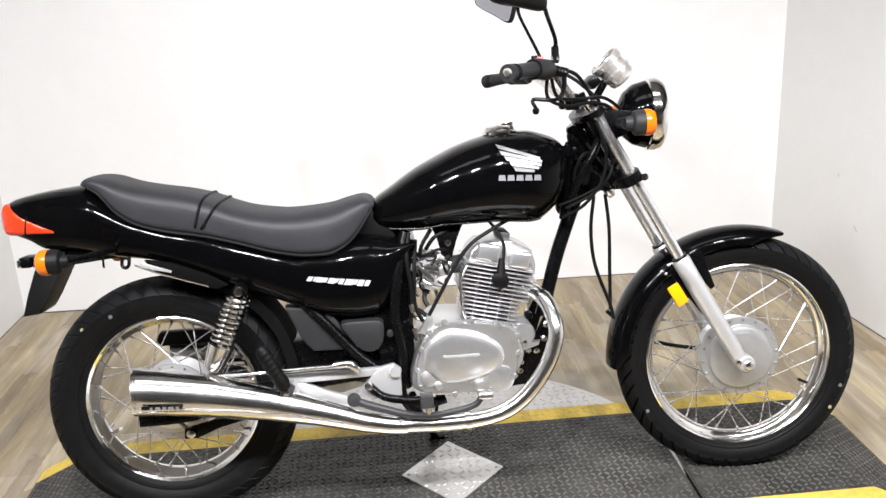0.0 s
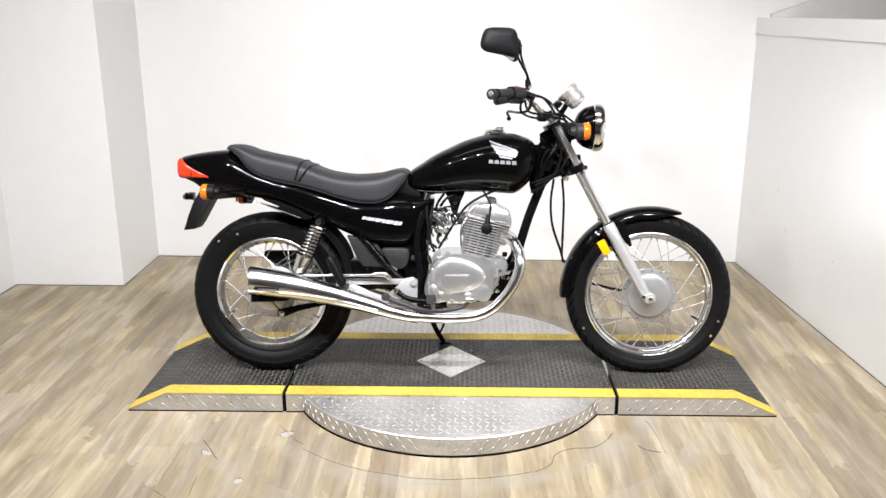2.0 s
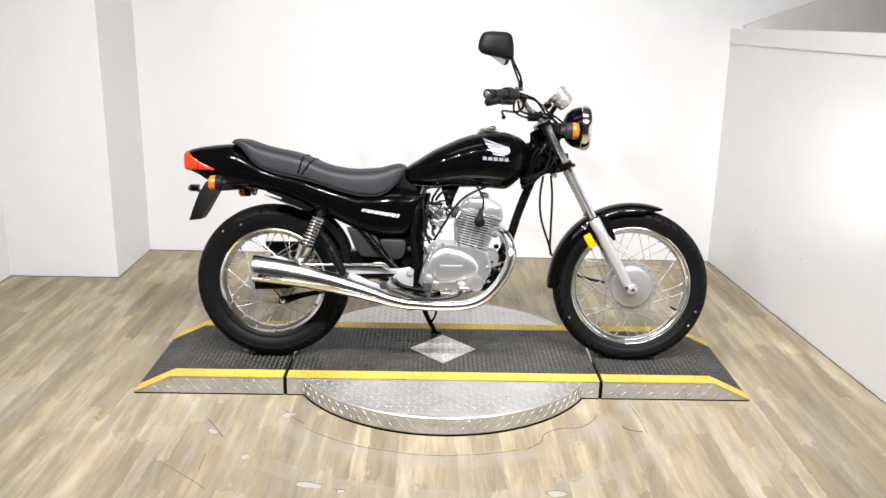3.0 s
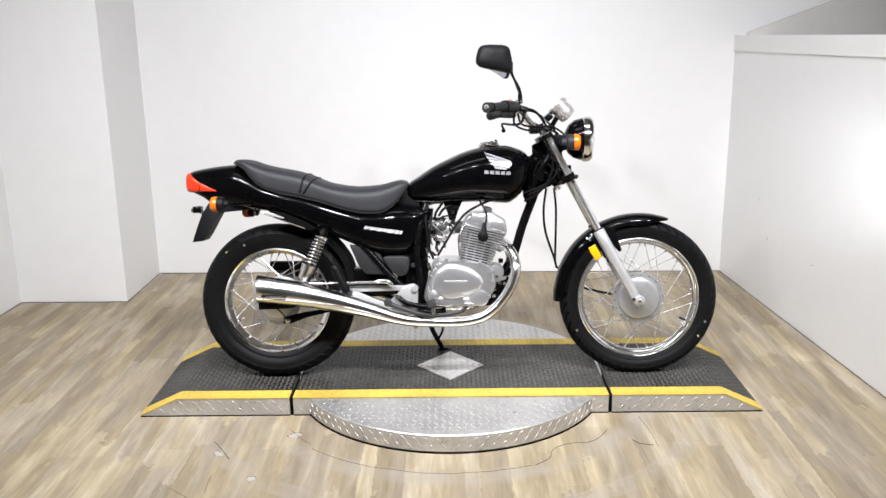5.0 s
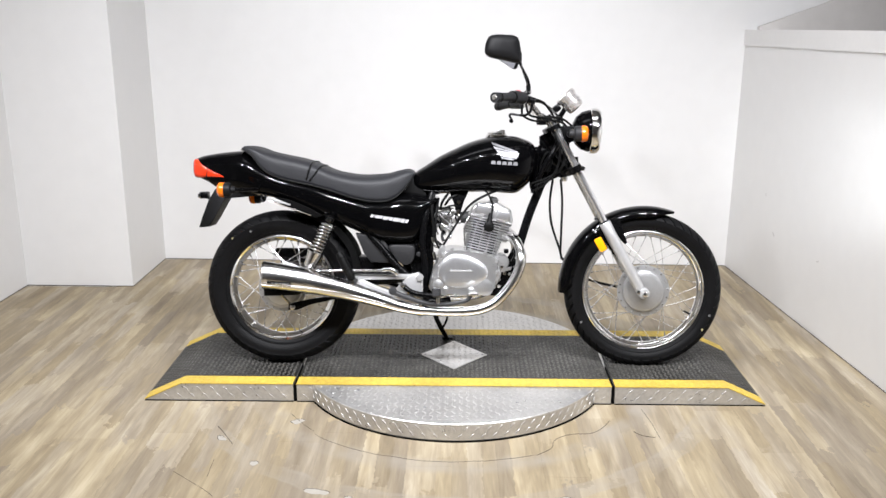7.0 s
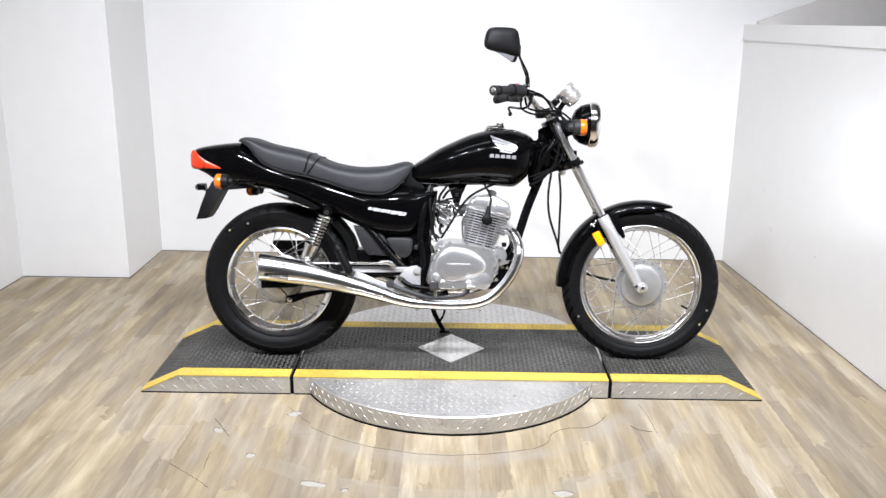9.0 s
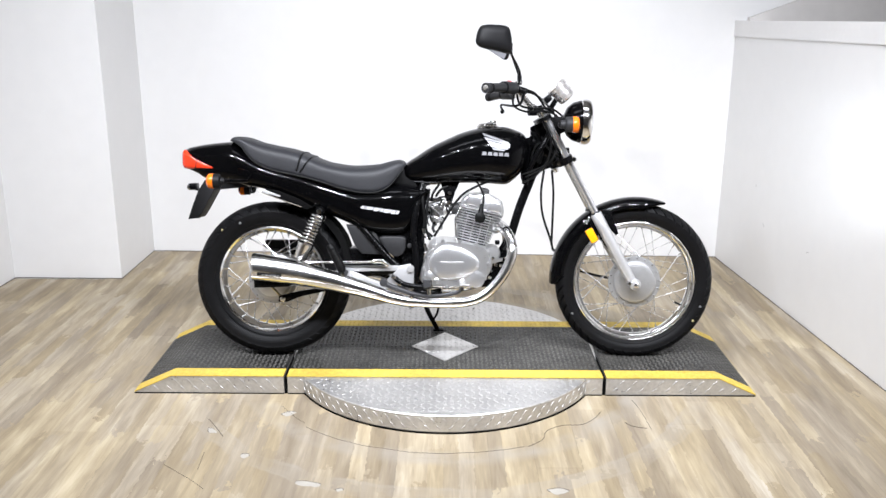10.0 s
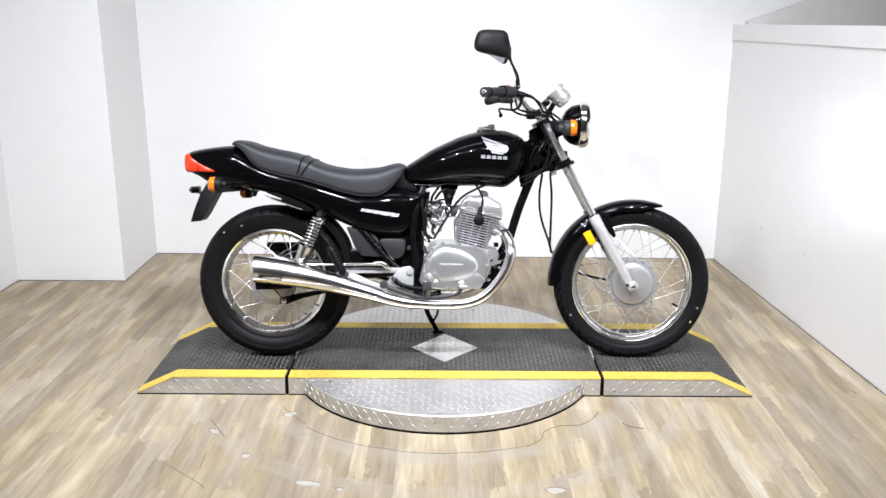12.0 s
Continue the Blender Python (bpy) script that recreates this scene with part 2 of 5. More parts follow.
def curve(keys):
    """A smooth function through (x, value) keys."""
    xs, vs = np.array([k[0] for k in keys], float), np.array([k[1] for k in keys], float)
    h, d = np.diff(xs), np.diff(vs) / np.diff(xs)
    s = np.empty(len(xs))
    s[0], s[-1] = d[0], d[-1]
    for i in range(1, len(xs) - 1):
        s[i] = 0 if d[i - 1] * d[i] <= 0 else 2 * d[i - 1] * d[i] / (d[i - 1] + d[i])

    def f(x):
        x = min(max(x, xs[0]), xs[-1])
        i = min(int(np.searchsorted(xs, x, "right")) - 1, len(h) - 1)
        u = (x - xs[i]) / h[i]
        return float((1 + 2 * u) * (1 - u) ** 2 * vs[i] + u * (1 - u) ** 2 * h[i] * s[i] + u * u * (3 - 2 * u) * vs[i + 1] + u * u * (u - 1) * h[i] * s[i + 1])
    return f


def smooth_path(pts, k=6, closed=False):
    """Catmull-Rom through the points, k steps a span."""
    P = [Vector(p) for p in pts]
    n, out = len(P), []
    for i in range(n if closed else n - 1):
        a, b, c, d = (P[(i + j) % n] if closed else P[min(max(i + j, 0), n - 1)] for j in (-1, 0, 1, 2))
        for q in range(k):
            t = q / k
            out.append(0.5 * ((2 * b) + (c - a) * t + (2 * a - 5 * b + 4 * c - d) * t * t + (3 * b - a - 3 * c + d) * t ** 3))
    return out if closed else out + [P[-1]]


def loft(bm, rings, cap=True, closed=False):
    vs = [[bm.verts.new(p) for p in r] for r in rings]
    n = len(vs[0])
    pairs = list(zip(vs, vs[1:])) + ([(vs[-1], vs[0])] if closed else [])
    for a, b in pairs:
        for i in range(n):
            j = (i + 1) % n
            bm.faces.new((a[i], a[j], b[j], b[i]))
    if cap and not closed:
        bm.faces.new(vs[0])
        bm.faces.new(list(reversed(vs[-1])))
    return bm


def tube(bm, pts, r, n=10, k=6):
    """A round bar along a smooth path; r: one radius, or one for each point."""
    path = smooth_path(pts, k) if k > 1 else [Vector(p) for p in pts]
    if isinstance(r, (int, float)):
        radii = [r] * len(path)
    else:
        radii = [float(np.interp(i * (len(r) - 1) / (len(path) - 1), range(len(r)), r)) for i in range(len(path))]
    t0 = (path[1] - path[0]).normalized()
    side = t0.orthogonal().normalized()
    rings = []
    for i, p in enumerate(path):
        t = (path[min(i + 1, len(path) - 1)] - path[max(i - 1, 0)]).normalized()
        side = (side - t * side.dot(t)).normalized()
        up = t.cross(side)
        rings.append([p + (side * math.cos(a) + up * math.sin(a)) * radii[i] for a in (2 * math.pi * q / n for q in range(n))])
    return loft(bm, rings)


def bar(pts, r, n=10, k=6):
    return tube(bmesh.new(), pts, r, n, k)


def lathe(bm, profile, m=None, seg=48, closed=True):
    """Turns (radius, y) round the y axis. closed: the profile is a loop."""
    m = m or Matrix.Identity(4)
    rings = []
    for q in range(seg):
        a = 2 * math.pi * q / seg
        rings.append([m @ Vector((rr * math.cos(a), y, rr * math.sin(a))) for rr, y in profile])
    vs = [[bm.verts.new(p) for p in r] for r in rings]
    n = len(profile)
    for q in range(seg):
        a, b = vs[q], vs[(q + 1) % seg]
        for i in range(n if closed else n - 1):
            j = (i + 1) % n
            bm.faces.new((a[i], b[i], b[j], a[j]))
    if not closed:
        for end in (0, -1):
            bm.faces.new([v[end] for v in vs])
    return bm


def spun(profile, m=None, seg=48, closed=False):
    bm = lathe(bmesh.new(), profile, m, seg, closed)
    bmesh.ops.remove_doubles(bm, verts=bm.verts, dist=1e-5)
    return bm


def block(size, m=None, bevel=0.004, segs=2):
    bm = bmesh.new()
    bmesh.ops.create_cube(bm, size=1)
    bmesh.ops.scale(bm, vec=size, verts=bm.verts)
    if bevel:
        bmesh.ops.bevel(bm, geom=bm.edges, offset=bevel, segments=segs, affect="EDGES", profile=0.5)
    if m is not None:
        bmesh.ops.transform(bm, matrix=m, verts=bm.verts)
    return bm


def plate(outline, y0, y1, bevel=0.003, k=1, segs=2):
    """A plate of the (x, z) outline between y0 and y1, with rounded edges; k > 1 rounds the outline too."""
    pts = [(x, 0, z) for x, z in outline]
    if k > 1:
        pts = [tuple(p) for p in smooth_path(pts, k, True)]
    bm = bmesh.new()
    low, top = [bm.verts.new((x, y0, z)) for x, _, z in pts], [bm.verts.new((x, y1, z)) for x, _, z in pts]
    f0, f1 = bm.faces.new(low), bm.faces.new(list(reversed(top)))
    n = len(pts)
    for i in range(n):
        bm.faces.new((low[i], top[i], top[(i + 1) % n], low[(i + 1) % n]))
    if bevel:
        rim = list(f0.edges) + list(f1.edges)
        bmesh.ops.bevel(bm, geom=rim, offset=bevel, segments=segs, affect="EDGES", profile=0.5)
    return bm


def pillow(outline, steps, k=4):
    """A domed casting: the (x, z) outline drawn in by steps of (y, scale)."""
    pts = smooth_path([(x, 0, z) for x, z in outline], k, True)
    c = sum(pts, Vector()) / len(pts)
    rings = [[Vector((c.x + (p.x - c.x) * s, y, c.z + (p.z - c.z) * s)) for p in pts] for y, s in steps]
    return loft(bmesh.new(), rings)


def super_ring(x, zt, zb, w, n=2.6, seg=32, under=None):
    out = []
    for q in range(seg):
        a = 2 * math.pi * q / seg
        c, s = math.cos(a), math.sin(a)
        e = 2 / (n if s >= 0 or under is None else under)
        y = w * math.copysign(abs(c) ** e, c)
        z = 0.5 * (zt + zb) + 0.5 * (zt - zb) * math.copysign(abs(s) ** e, s)
        out.append(Vector((x, y, z)))
    return out


def shell(xs, ft, fb, fw, n=2.6, seg=32, under=None):
    return loft(bmesh.new(), [super_ring(x, ft(x), fb(x), fw(x), n, seg, under) for x in xs])


def side_strip(face_y, top, low, n=10, lift=0.0018):
    """A thin decal between two (x, z) lines, laid on a body's right side."""
    bm = bmesh.new()
    rows = []
    for u in np.linspace(0, 1, n):
        col = []
        for v in (0, 1):
            x = (top[0][0] * (1 - u) + top[1][0] * u) * (1 - v) + (low[0][0] * (1 - u) + low[1][0] * u) * v
            z = (top[0][1] * (1 - u) + top[1][1] * u) * (1 - v) + (low[0][1] * (1 - u) + low[1][1] * u) * v
            col.append(((x, -face_y(x, z) - lift, z), (x, -face_y(x, z) + 0.002, z)))
        rows.append([bm.verts.new(p) for p in (col[0][0], col[1][0], col[1][1], col[0][1])])
    for a, b in zip(rows, rows[1:]):
        for i in range(4):
            bm.faces.new((a[i], a[(i + 1) % 4], b[(i + 1) % 4], b[i]))
    bm.faces.new(rows[0])
    bm.faces.new(list(reversed(rows[-1])))
    return bm


def along_y(x, y, z):
    return Matrix.Translation((x, y, z))


def axis_to(origin, direction):
    """A pose whose y axis points along direction."""
    return Matrix.Translation(origin) @ Vector((0, 1, 0)).rotation_difference(Vector(direction)).to_matrix().to_4x4()


# ---- the room ----
def wall(name, a, b, z0, z1, thick, material, label, rise=(0.0, 0.0)):
    """A wall whose visible face runs from a to b in plan; thick lies to its left going from a to b; rise lifts foot and top at b."""
    a, b = Vector((a[0], a[1], 0)), Vector((b[0], b[1], 0))
    d = (b - a).normalized()
    nrm = Vector((-d.y, d.x, 0)) * thick
    bm = bmesh.new()
    q = [a, b, b + nrm, a + nrm]
    lift = (0, 1, 1, 0)
    loft(bm, [[p + Vector((0, 0, z + k * up)) for p, k in zip(q, lift)] for z, up in ((z0, rise[0]), (z1, rise[1]))])
    return tagged(finish(name, bm, material), label, "wall", kind="structure")


TOP = 3.0
BACK_L, BACK_R = (-1.747, 1.672), (1.60, 1.606)
RISE = 0.165
RIGHT_END = (1.60 + 0.0676 * 7.6, 1.606 - 7.6)
wall("wall_back", BACK_L, (4.2, 1.555), -0.01, TOP, 0.12, M_WALL, "smooth white painted back wall of the display corner")
wall("wall_column_face", (-2.33, 1.131), (-1.749, 1.127), -0.01, TOP, 0.67, M_WALL, "white painted projecting wall block beside the corner")
wall("wall_left", (-2.60, -6.2), (-2.33, 1.131), -0.01, TOP, 0.12, M_WALL, "white painted side wall meeting the block")
wall("wall_right", BACK_R, RIGHT_END, -0.01, 1.272, 0.12, M_WALL, "white half-height wall beside the platform", (0.0, RISE))
cap = wall("wall_cap_trim", (1.592, 1.606), (1.592 + 0.0676 * 7.6, 1.606 - 7.6), 1.272, 1.358, 0.15, M_TRIM, "white painted cap board along the half wall", (RISE, RISE))
# two walls added out of view to close the room and shape reflections
wall("wall_right_beyond", (4.2, 1.6), (4.2, -6.2), -0.01, TOP, 0.12, M_SHOPWALL, "unseen grey wall closing the room beyond the half wall")
wall("wall_shop", (4.2, -6.2), (-2.7, -6.2), -0.01, TOP, 0.12, M_SHOPWALL, "unseen grey wall closing the room behind the camera")
# added grey panel: the sloping shadow on the back wall, built as a shape
tagged(finish("wall_shade_panel", plate([(1.64, 1.25), (1.64, 1.375), (4.15, 2.28), (4.15, 1.25)], 1.51, 1.55, 0), M_WALLSHADE), "grey sloping panel standing for shade on the wall beyond", "wall", kind="structure")
for sx, sy, sz, w, turn in ((1.6405, 0.99, 0.352, 0.026, 40), (1.6735, 0.50, 0.348, 0.022, -15), (1.632, 1.13, 0.53, 0.014, 70)):
    tagged(finish("wall_scuff", block((0.0012, w, 0.005), Matrix.Translation((sx - 0.002, sy, sz)) @ pose(0, 0, 0, turn, 0, 3.9), 0), M_SCUFF), "faint grey scuff on the white half wall", "scuff", kind="structure")
ceiling = tagged(finish("ceiling", block((7.4, 8.2, 0.1), pose(0.8, -2.3, TOP + 0.05), 0), M_CEIL), "unseen plain grey ceiling, dark to cut bounce light", "ceiling", kind="structure")
floor_slab = tagged(finish("floor", block((7.2, 8.1, 0.1), pose(0.8, -2.2, -0.0545), 0), M_PLANK), "wood-look vinyl plank floor, cream to grey brown, scuffed", "floor", kind="structure")
# dark joint along the foot of the walls
for a, b in ((BACK_L, BACK_R), ((-2.33, 1.131), (-1.749, 1.127)), (BACK_R, (1.87, -2.4)), ((-2.42, -1.6), (-2.33, 1.131)), ((-1.749, 1.127), (-1.747, 1.672))):
    d = (Vector(b) - Vector(a)).normalized()
    inward = Vector((d.y, -d.x))
    p, q = Vector(a) + inward * 0.0015, Vector(b) + inward * 0.0015
    tagged(finish("floor_joint_trim", bar([(p.x, p.y, 0.001), (q.x, q.y, 0.001)], 0.0022, 6, 1), M_CRACK), "thin dark joint where wall meets floor", "trim", kind="structure")

# ---- turntable, deck and ramps ----
DECK_Z, DISC_Z, HALF = 0.076, 0.071, 0.303
SEAM, RIDGE, TIP = 0.614, 1.05, 1.196


def lugs(spots, place, length=0.019, width=0.0058, high=0.0014):
    """Raised tread lugs: (u, v, turn) spots, each a small ridge; place maps (u, v, h) to the world."""
    verts, faces = [], []
    for u, v, turn in spots:
        c, s = math.cos(turn), math.sin(turn)
        base = len(verts)
        for k, h in ((1.0, -0.0005), (0.72, high)):
            for ru, rv in ((-0.5, 0), (-0.28, -0.5), (0.28, -0.5), (0.5, 0), (0.28, 0.5), (-0.28, 0.5)):
                lu, lv = ru * length * k, rv * width * k
                verts.append(place(u + lu * c - lv * s, v + lu * s + lv * c, h))
        for q in range(6):
            faces.append([base + q, base + (q + 1) % 6, base + 6 + (q + 1) % 6, base + 6 + q])
        faces.append([base + 6 + q for q in range(6)])
    return verts, faces


def lug_mesh(name, spots, place, material, parent, **size):
    me = bpy.data.meshes.new(name)
    v, f = lugs(spots, place, **size)
    me.from_pydata([tuple(p) for p in v], [], f)
    me.materials.append(material)
    ob = new(name, me)
    ob.parent = parent
    ob["kind"] = "stuff"
    return ob


def grid(u0, u1, v0, v1, pitch, keep=lambda u, v: True, slant=None, long=1.0):
    out = []
    nu, nv = int((u1 - u0) / (pitch * long)), int((v1 - v0) / pitch)
    for i in range(nu + 1):
        for j in range(nv + 1):
            u, v = u0 + (i + 0.5) * (u1 - u0) / (nu + 1), v0 + (j + 0.5) * (v1 - v0) / (nv + 1)
            u += (0.5 * (u1 - u0) / (nu + 1) if long > 1 and j % 2 else 0.0)
            if u < u1 and keep(u, v):
                out.append((u, v, slant(u) if slant else (math.pi / 4 if (i + j) % 2 else -math.pi / 4)))
    return out


turntable = tagged(new("turntable"), "round aluminium tread-plate turntable base on the floor", "turntable")
R_DISC = 0.619
part("disc", spun([(0.0, 0.004), (R_DISC - 0.004, 0.004), (R_DISC, 0.008), (R_DISC, DISC_Z - 0.003), (R_DISC - 0.003, DISC_Z), (0.0, DISC_Z)], pose(0, 0, 0, 90), 128), M_TREAD, turntable)
lug_mesh("top_tread", grid(-0.62, 0.62, -0.62, 0.62, 0.0265, lambda u, v: u * u + v * v < 0.603 ** 2 and abs(v) > HALF), lambda u, v, h: (u, v, DISC_Z + h), M_TREADLUG, turntable, length=0.025, width=0.0050, high=0.0010)
# slant changes by side: only the lugs that catch light are built
lug_mesh("edge_tread", grid(0, 2 * math.pi * R_DISC, 0.010, DISC_Z - 0.006, 0.034, slant=lambda u: math.copysign(math.pi / 4, math.cos(u / R_DISC)), long=1.25), lambda u, v, h: ((R_DISC + h) * math.cos(u / R_DISC), (R_DISC + h) * math.sin(u / R_DISC), v), M_TREADLUG, turntable, length=0.026, width=0.0050, high=0.0012)
part("foot_ring", spun([(R_DISC - 0.02, 0.0), (R_DISC + 0.0015, 0.0), (R_DISC + 0.0015, 0.004), (R_DISC - 0.02, 0.004)], pose(0, 0, 0, 90), 128, True), M_GAP, turntable)
for a in (0.4, 1.3, 1.9, 2.7, 3.9, 4.5, 5.2, 5.9):
    rr = 0.50
    part("rivet", spun([(0, 0), (0.007, 0), (0.0055, 0.0025), (0, 0.003)], pose(rr * math.cos(a), rr * math.sin(a), DISC_Z, 90), 12), M_DIM, turntable)


def prism(profile, y0, y1):
    """An (x, z) profile carried along y."""
    return plate(profile, y0, y1, 0)


STRIPE = 0.068


def deck_z(x):
    """Height of the deck's top along x."""
    return 0.009 + (DECK_Z - 0.009) * min(1.0, max(0.0, (TIP - abs(x)) / (TIP - RIDGE)))


def deck_piece(name, x0, x1, label):
    thing = tagged(new(name), label, "ramp" if "ramp" in name else "platform")
    lo, hi = min(x0, x1), max(x0, x1)
    xs = sorted({lo, hi, *[s * RIDGE for s in (-1, 1) if lo < s * RIDGE < hi]})
    top = [(x, deck_z(x)) for x in xs]
    part("side_skirt", prism([(x, z - 0.003) for x, z in top] + [(hi, 0.0005), (lo, 0.0005)], -HALF + 0.003, HALF - 0.003), M_TREAD, thing, "aluminium tread-plate side")
    part("deck_plate", prism(top + [(x, z - 0.003) for x, z in reversed(top)], -HALF + STRIPE, HALF - STRIPE), M_DECK, thing, "black painted tread plate")
    for s in (-1, 1):
        y0, y1 = sorted((s * HALF, s * (HALF - STRIPE)))
        part("edge_stripe", prism([(x, z + 0.0004) for x, z in top] + [(x, z - 0.003) for x, z in reversed(top)], y0, y1), M_YELLOW, thing, "yellow painted edge stripe")
        # one slant per side, for the lugs the light picks out
        spots = grid(lo + 0.008, hi - 0.008, 0.008, DECK_Z - 0.008, 0.034, lambda u, v: v < deck_z(u) - 0.012 and (abs(u) > R_DISC - 0.1 or abs(u) > 0.535), slant=lambda u: math.copysign(math.pi / 4, u), long=1.5)
        lug_mesh("skirt_tread", spots, lambda u, v, h, s=s: (u, s * (HALF - 0.003 + h), v), M_TREADLUG, thing, length=0.028, width=0.0055, high=0.0018)
        lug_mesh("stripe_tread", grid(lo + 0.006, hi - 0.006, HALF - STRIPE + 0.008, HALF - 0.006, 0.021), lambda u, v, h, s=s: (u, s * v, deck_z(u) + h), M_YELLOW, thing, length=0.018)
    lug_mesh("deck_tread", grid(lo + 0.006, hi - 0.006, -HALF + STRIPE + 0.006, HALF - STRIPE - 0.006, 0.0185, lambda u, v: abs(u) / 0.143 + abs(v) / 0.160 > 1), lambda u, v, h: (u, v, deck_z(u) + h), M_DECKLUG, thing, length=0.0185, high=0.0028)
    # near-black strip along the foot of the piece
    part("dark_foot_strip", prism([(lo, 0.0), (hi, 0.0), (hi, 0.004), (lo, 0.004)], -HALF + 0.001, HALF - 0.001), M_GAP, thing)
    return thing


deck = deck_piece("platform_deck", -SEAM + 0.009, SEAM - 0.009, "black tread-plate deck with yellow edges over the turntable")
deck_piece("platform_ramp", -TIP, -SEAM - 0.005, "black tread-plate end ramp with yellow edges and aluminium sides")["group"] = "platform ramps"
deck_piece("platform_ramp", SEAM + 0.005, TIP, "black tread-plate end ramp with yellow edges and aluminium sides")["group"] = "platform ramps"
diamond = part("diamond_plate", loft(bmesh.new(), [[Vector((x, y, z)) for x, y in ((-0.138, 0), (0, -0.152), (0.138, 0), (0, 0.156))] for z in (DECK_Z - 0.001, DECK_Z + 0.003)]), M_TREAD, deck, "bare aluminium diamond-shaped tread plate")
lug_mesh("diamond_tread", grid(-0.13, 0.13, -0.14, 0.14, 0.024, lambda u, v: abs(u) / 0.126 + abs(v) / 0.140 < 1), lambda u, v, h: (u, v, DECK_Z + 0.003 + h), M_TREADLUG, deck, length=0.022)
for sx in (-1, 1):
    # near-black block set in the open gap to give its shade
    part("hinge_gap", block((0.012, 2 * HALF - 0.012, 0.066), pose(sx * (SEAM - 0.002), 0, 0.034), 0), M_GAP, deck, "dark filler for the shade in the gap between deck and ramp")
    part("rivet", spun([(0, 0), (0.005, 0), (0.004, 0.002), (0, 0.0025)], pose(sx * 0.119, 0, DECK_Z + 0.003, 90), 12), M_DIM, deck)

# ---- motorcycle ----
BIKE = Matrix.Translation((0.035, -0.065, DECK_Z + 0.002)) @ pose(0, 0, 0, -9.0)
bike = tagged(new("motorcycle"), "black motorcycle with chrome exhaust leaning on its side stand", "motorcycle")
bike.matrix_world = BIKE
NECK, RAKE = Vector((0.335, 0, 0.86)), Vector((0.481, 0, -0.877))
STEER = Matrix.Translation(NECK) @ Matrix.Rotation(radians(2.5), 4, RAKE) @ Matrix.Translation(-NECK)
IDENT = Matrix.Identity(4)


def front(name, bm, material, parent=None, label=""):
    """A part that turns with the handlebar."""
    ob = part(name, bm, material, parent or bike, label)
    if parent is None:
        ob.matrix_basis = STEER
    return ob


def wheel(name, at, m, R, half_w, rim_r, rim_half, hub, label, deep=1.0):
    """Rim with its tyre, hub, spokes and valve; built round the origin, axle along y."""
    d = 0.020
    rim = part(name, spun([(rim_r, -rim_half), (rim_r - 0.006, -rim_half - 0.003), (rim_r - 0.012, -rim_half + 0.002), (rim_r - 0.015, -rim_half * 0.55), (rim_r - d - 0.006, -rim_half * 0.3), (rim_r - d - 0.009, 0), (rim_r - d - 0.006, rim_half * 0.3),
                           (rim_r - 0.015, rim_half * 0.55), (rim_r - 0.012, rim_half - 0.002), (rim_r - 0.006, rim_half + 0.003), (rim_r, rim_half)], None, 96, True), M_CHROME, bike, label)
    rim.matrix_basis = m @ Matrix.Translation(at)
    # tyre with notched shoulders
    H = R - rim_r
    prof = [(rim_r - 0.008, -half_w * 0.62), (rim_r + 0.004, -half_w * 0.74), (rim_r + H * 0.09, -half_w * 0.76), (rim_r + H * 0.115, -half_w * 0.82), (rim_r + H * 0.15, -half_w * 0.82), (rim_r + H * 0.17, -half_w * 0.84), (rim_r + H * 0.30, -half_w * 0.95), (rim_r + H * 0.45, -half_w), (rim_r + H * 0.57, -half_w * 0.985), (rim_r + H * 0.60, -half_w * 1.005), (rim_r + H * 0.78, -half_w * 0.87), (rim_r + H * 0.91, -half_w * 0.58),
            (rim_r + H * 0.975, -half_w * 0.3), (R - 0.0005, -half_w * 0.1), (R - 0.0035, -half_w * 0.06), (R - 0.0035, half_w * 0.06)]
    prof = prof[:-1] + [(r, -y) for r, y in reversed(prof[:-1])]
    bm, count, per, spread = bmesh.new(), 46, 5, (0.0, 0.38, 0.42, 0.55, 0.59)
    rings = []
    for q in range(count * per):
        a = 2 * math.pi * (q // per + spread[q % per]) / count
        ring = []
        for i, (r, y) in enumerate(prof):
            j = min(i, len(prof) - 1 - i)
            sgn = 1 if y < 0 else -1
            skew = a + sgn * (0.05 * (j - 9) if 9 <= j <= 12 else 0.0)
            cut = deep * (0.006 if j == 9 else 0.009) if (q % per in (2, 3) and j in (9, 10, 11, 12)) else 0.0
            y += sgn * cut * 0.6
            ring.append(Vector(((r - cut) * math.cos(skew), y, (r - cut) * math.sin(skew))))
        rings.append(ring)
    loft(bm, rings, cap=False, closed=True)
    part("tyre", bm, M_RUBBER, rim, "black rubber tyre with cut tread")
    part("hub", spun(hub["profile"], None, 48, True), M_HUB, rim, "silver cast hub")
    spoke = {}
    for s in (-1, 1):
        for cross in (-1, 1):
            a0 = cross * radians(hub["cross"])
            p = Vector((hub["r"] * math.cos(a0), s * hub["y"], hub["r"] * math.sin(a0)))
            q = Vector((rim_r - d - 0.002, s * 0.006, 0))
            bm = bar([p, q], 0.0015, 6, 1)
            tube(bm, [q, q + (p - q).normalized() * 0.016], 0.0034, 6, 1)
            ob = part("spoke", bm, M_SPOKE, rim)
            spoke[(s, cross)] = ob
    for i in range(36):
        s, cross = (-1 if i % 2 else 1), (1 if (i // 2) % 2 else -1)
        if i < 4:
            ob = spoke[(s, cross)]
        else:
            ob = new("spoke", spoke[(s, cross)].data)
            ob.parent = rim
        ob.matrix_basis = pose(0, 0, 0, 0, i * 10.0 + (3.0 * cross), 0)
    for i in range(18):
        a = radians(i * 20 + 5)
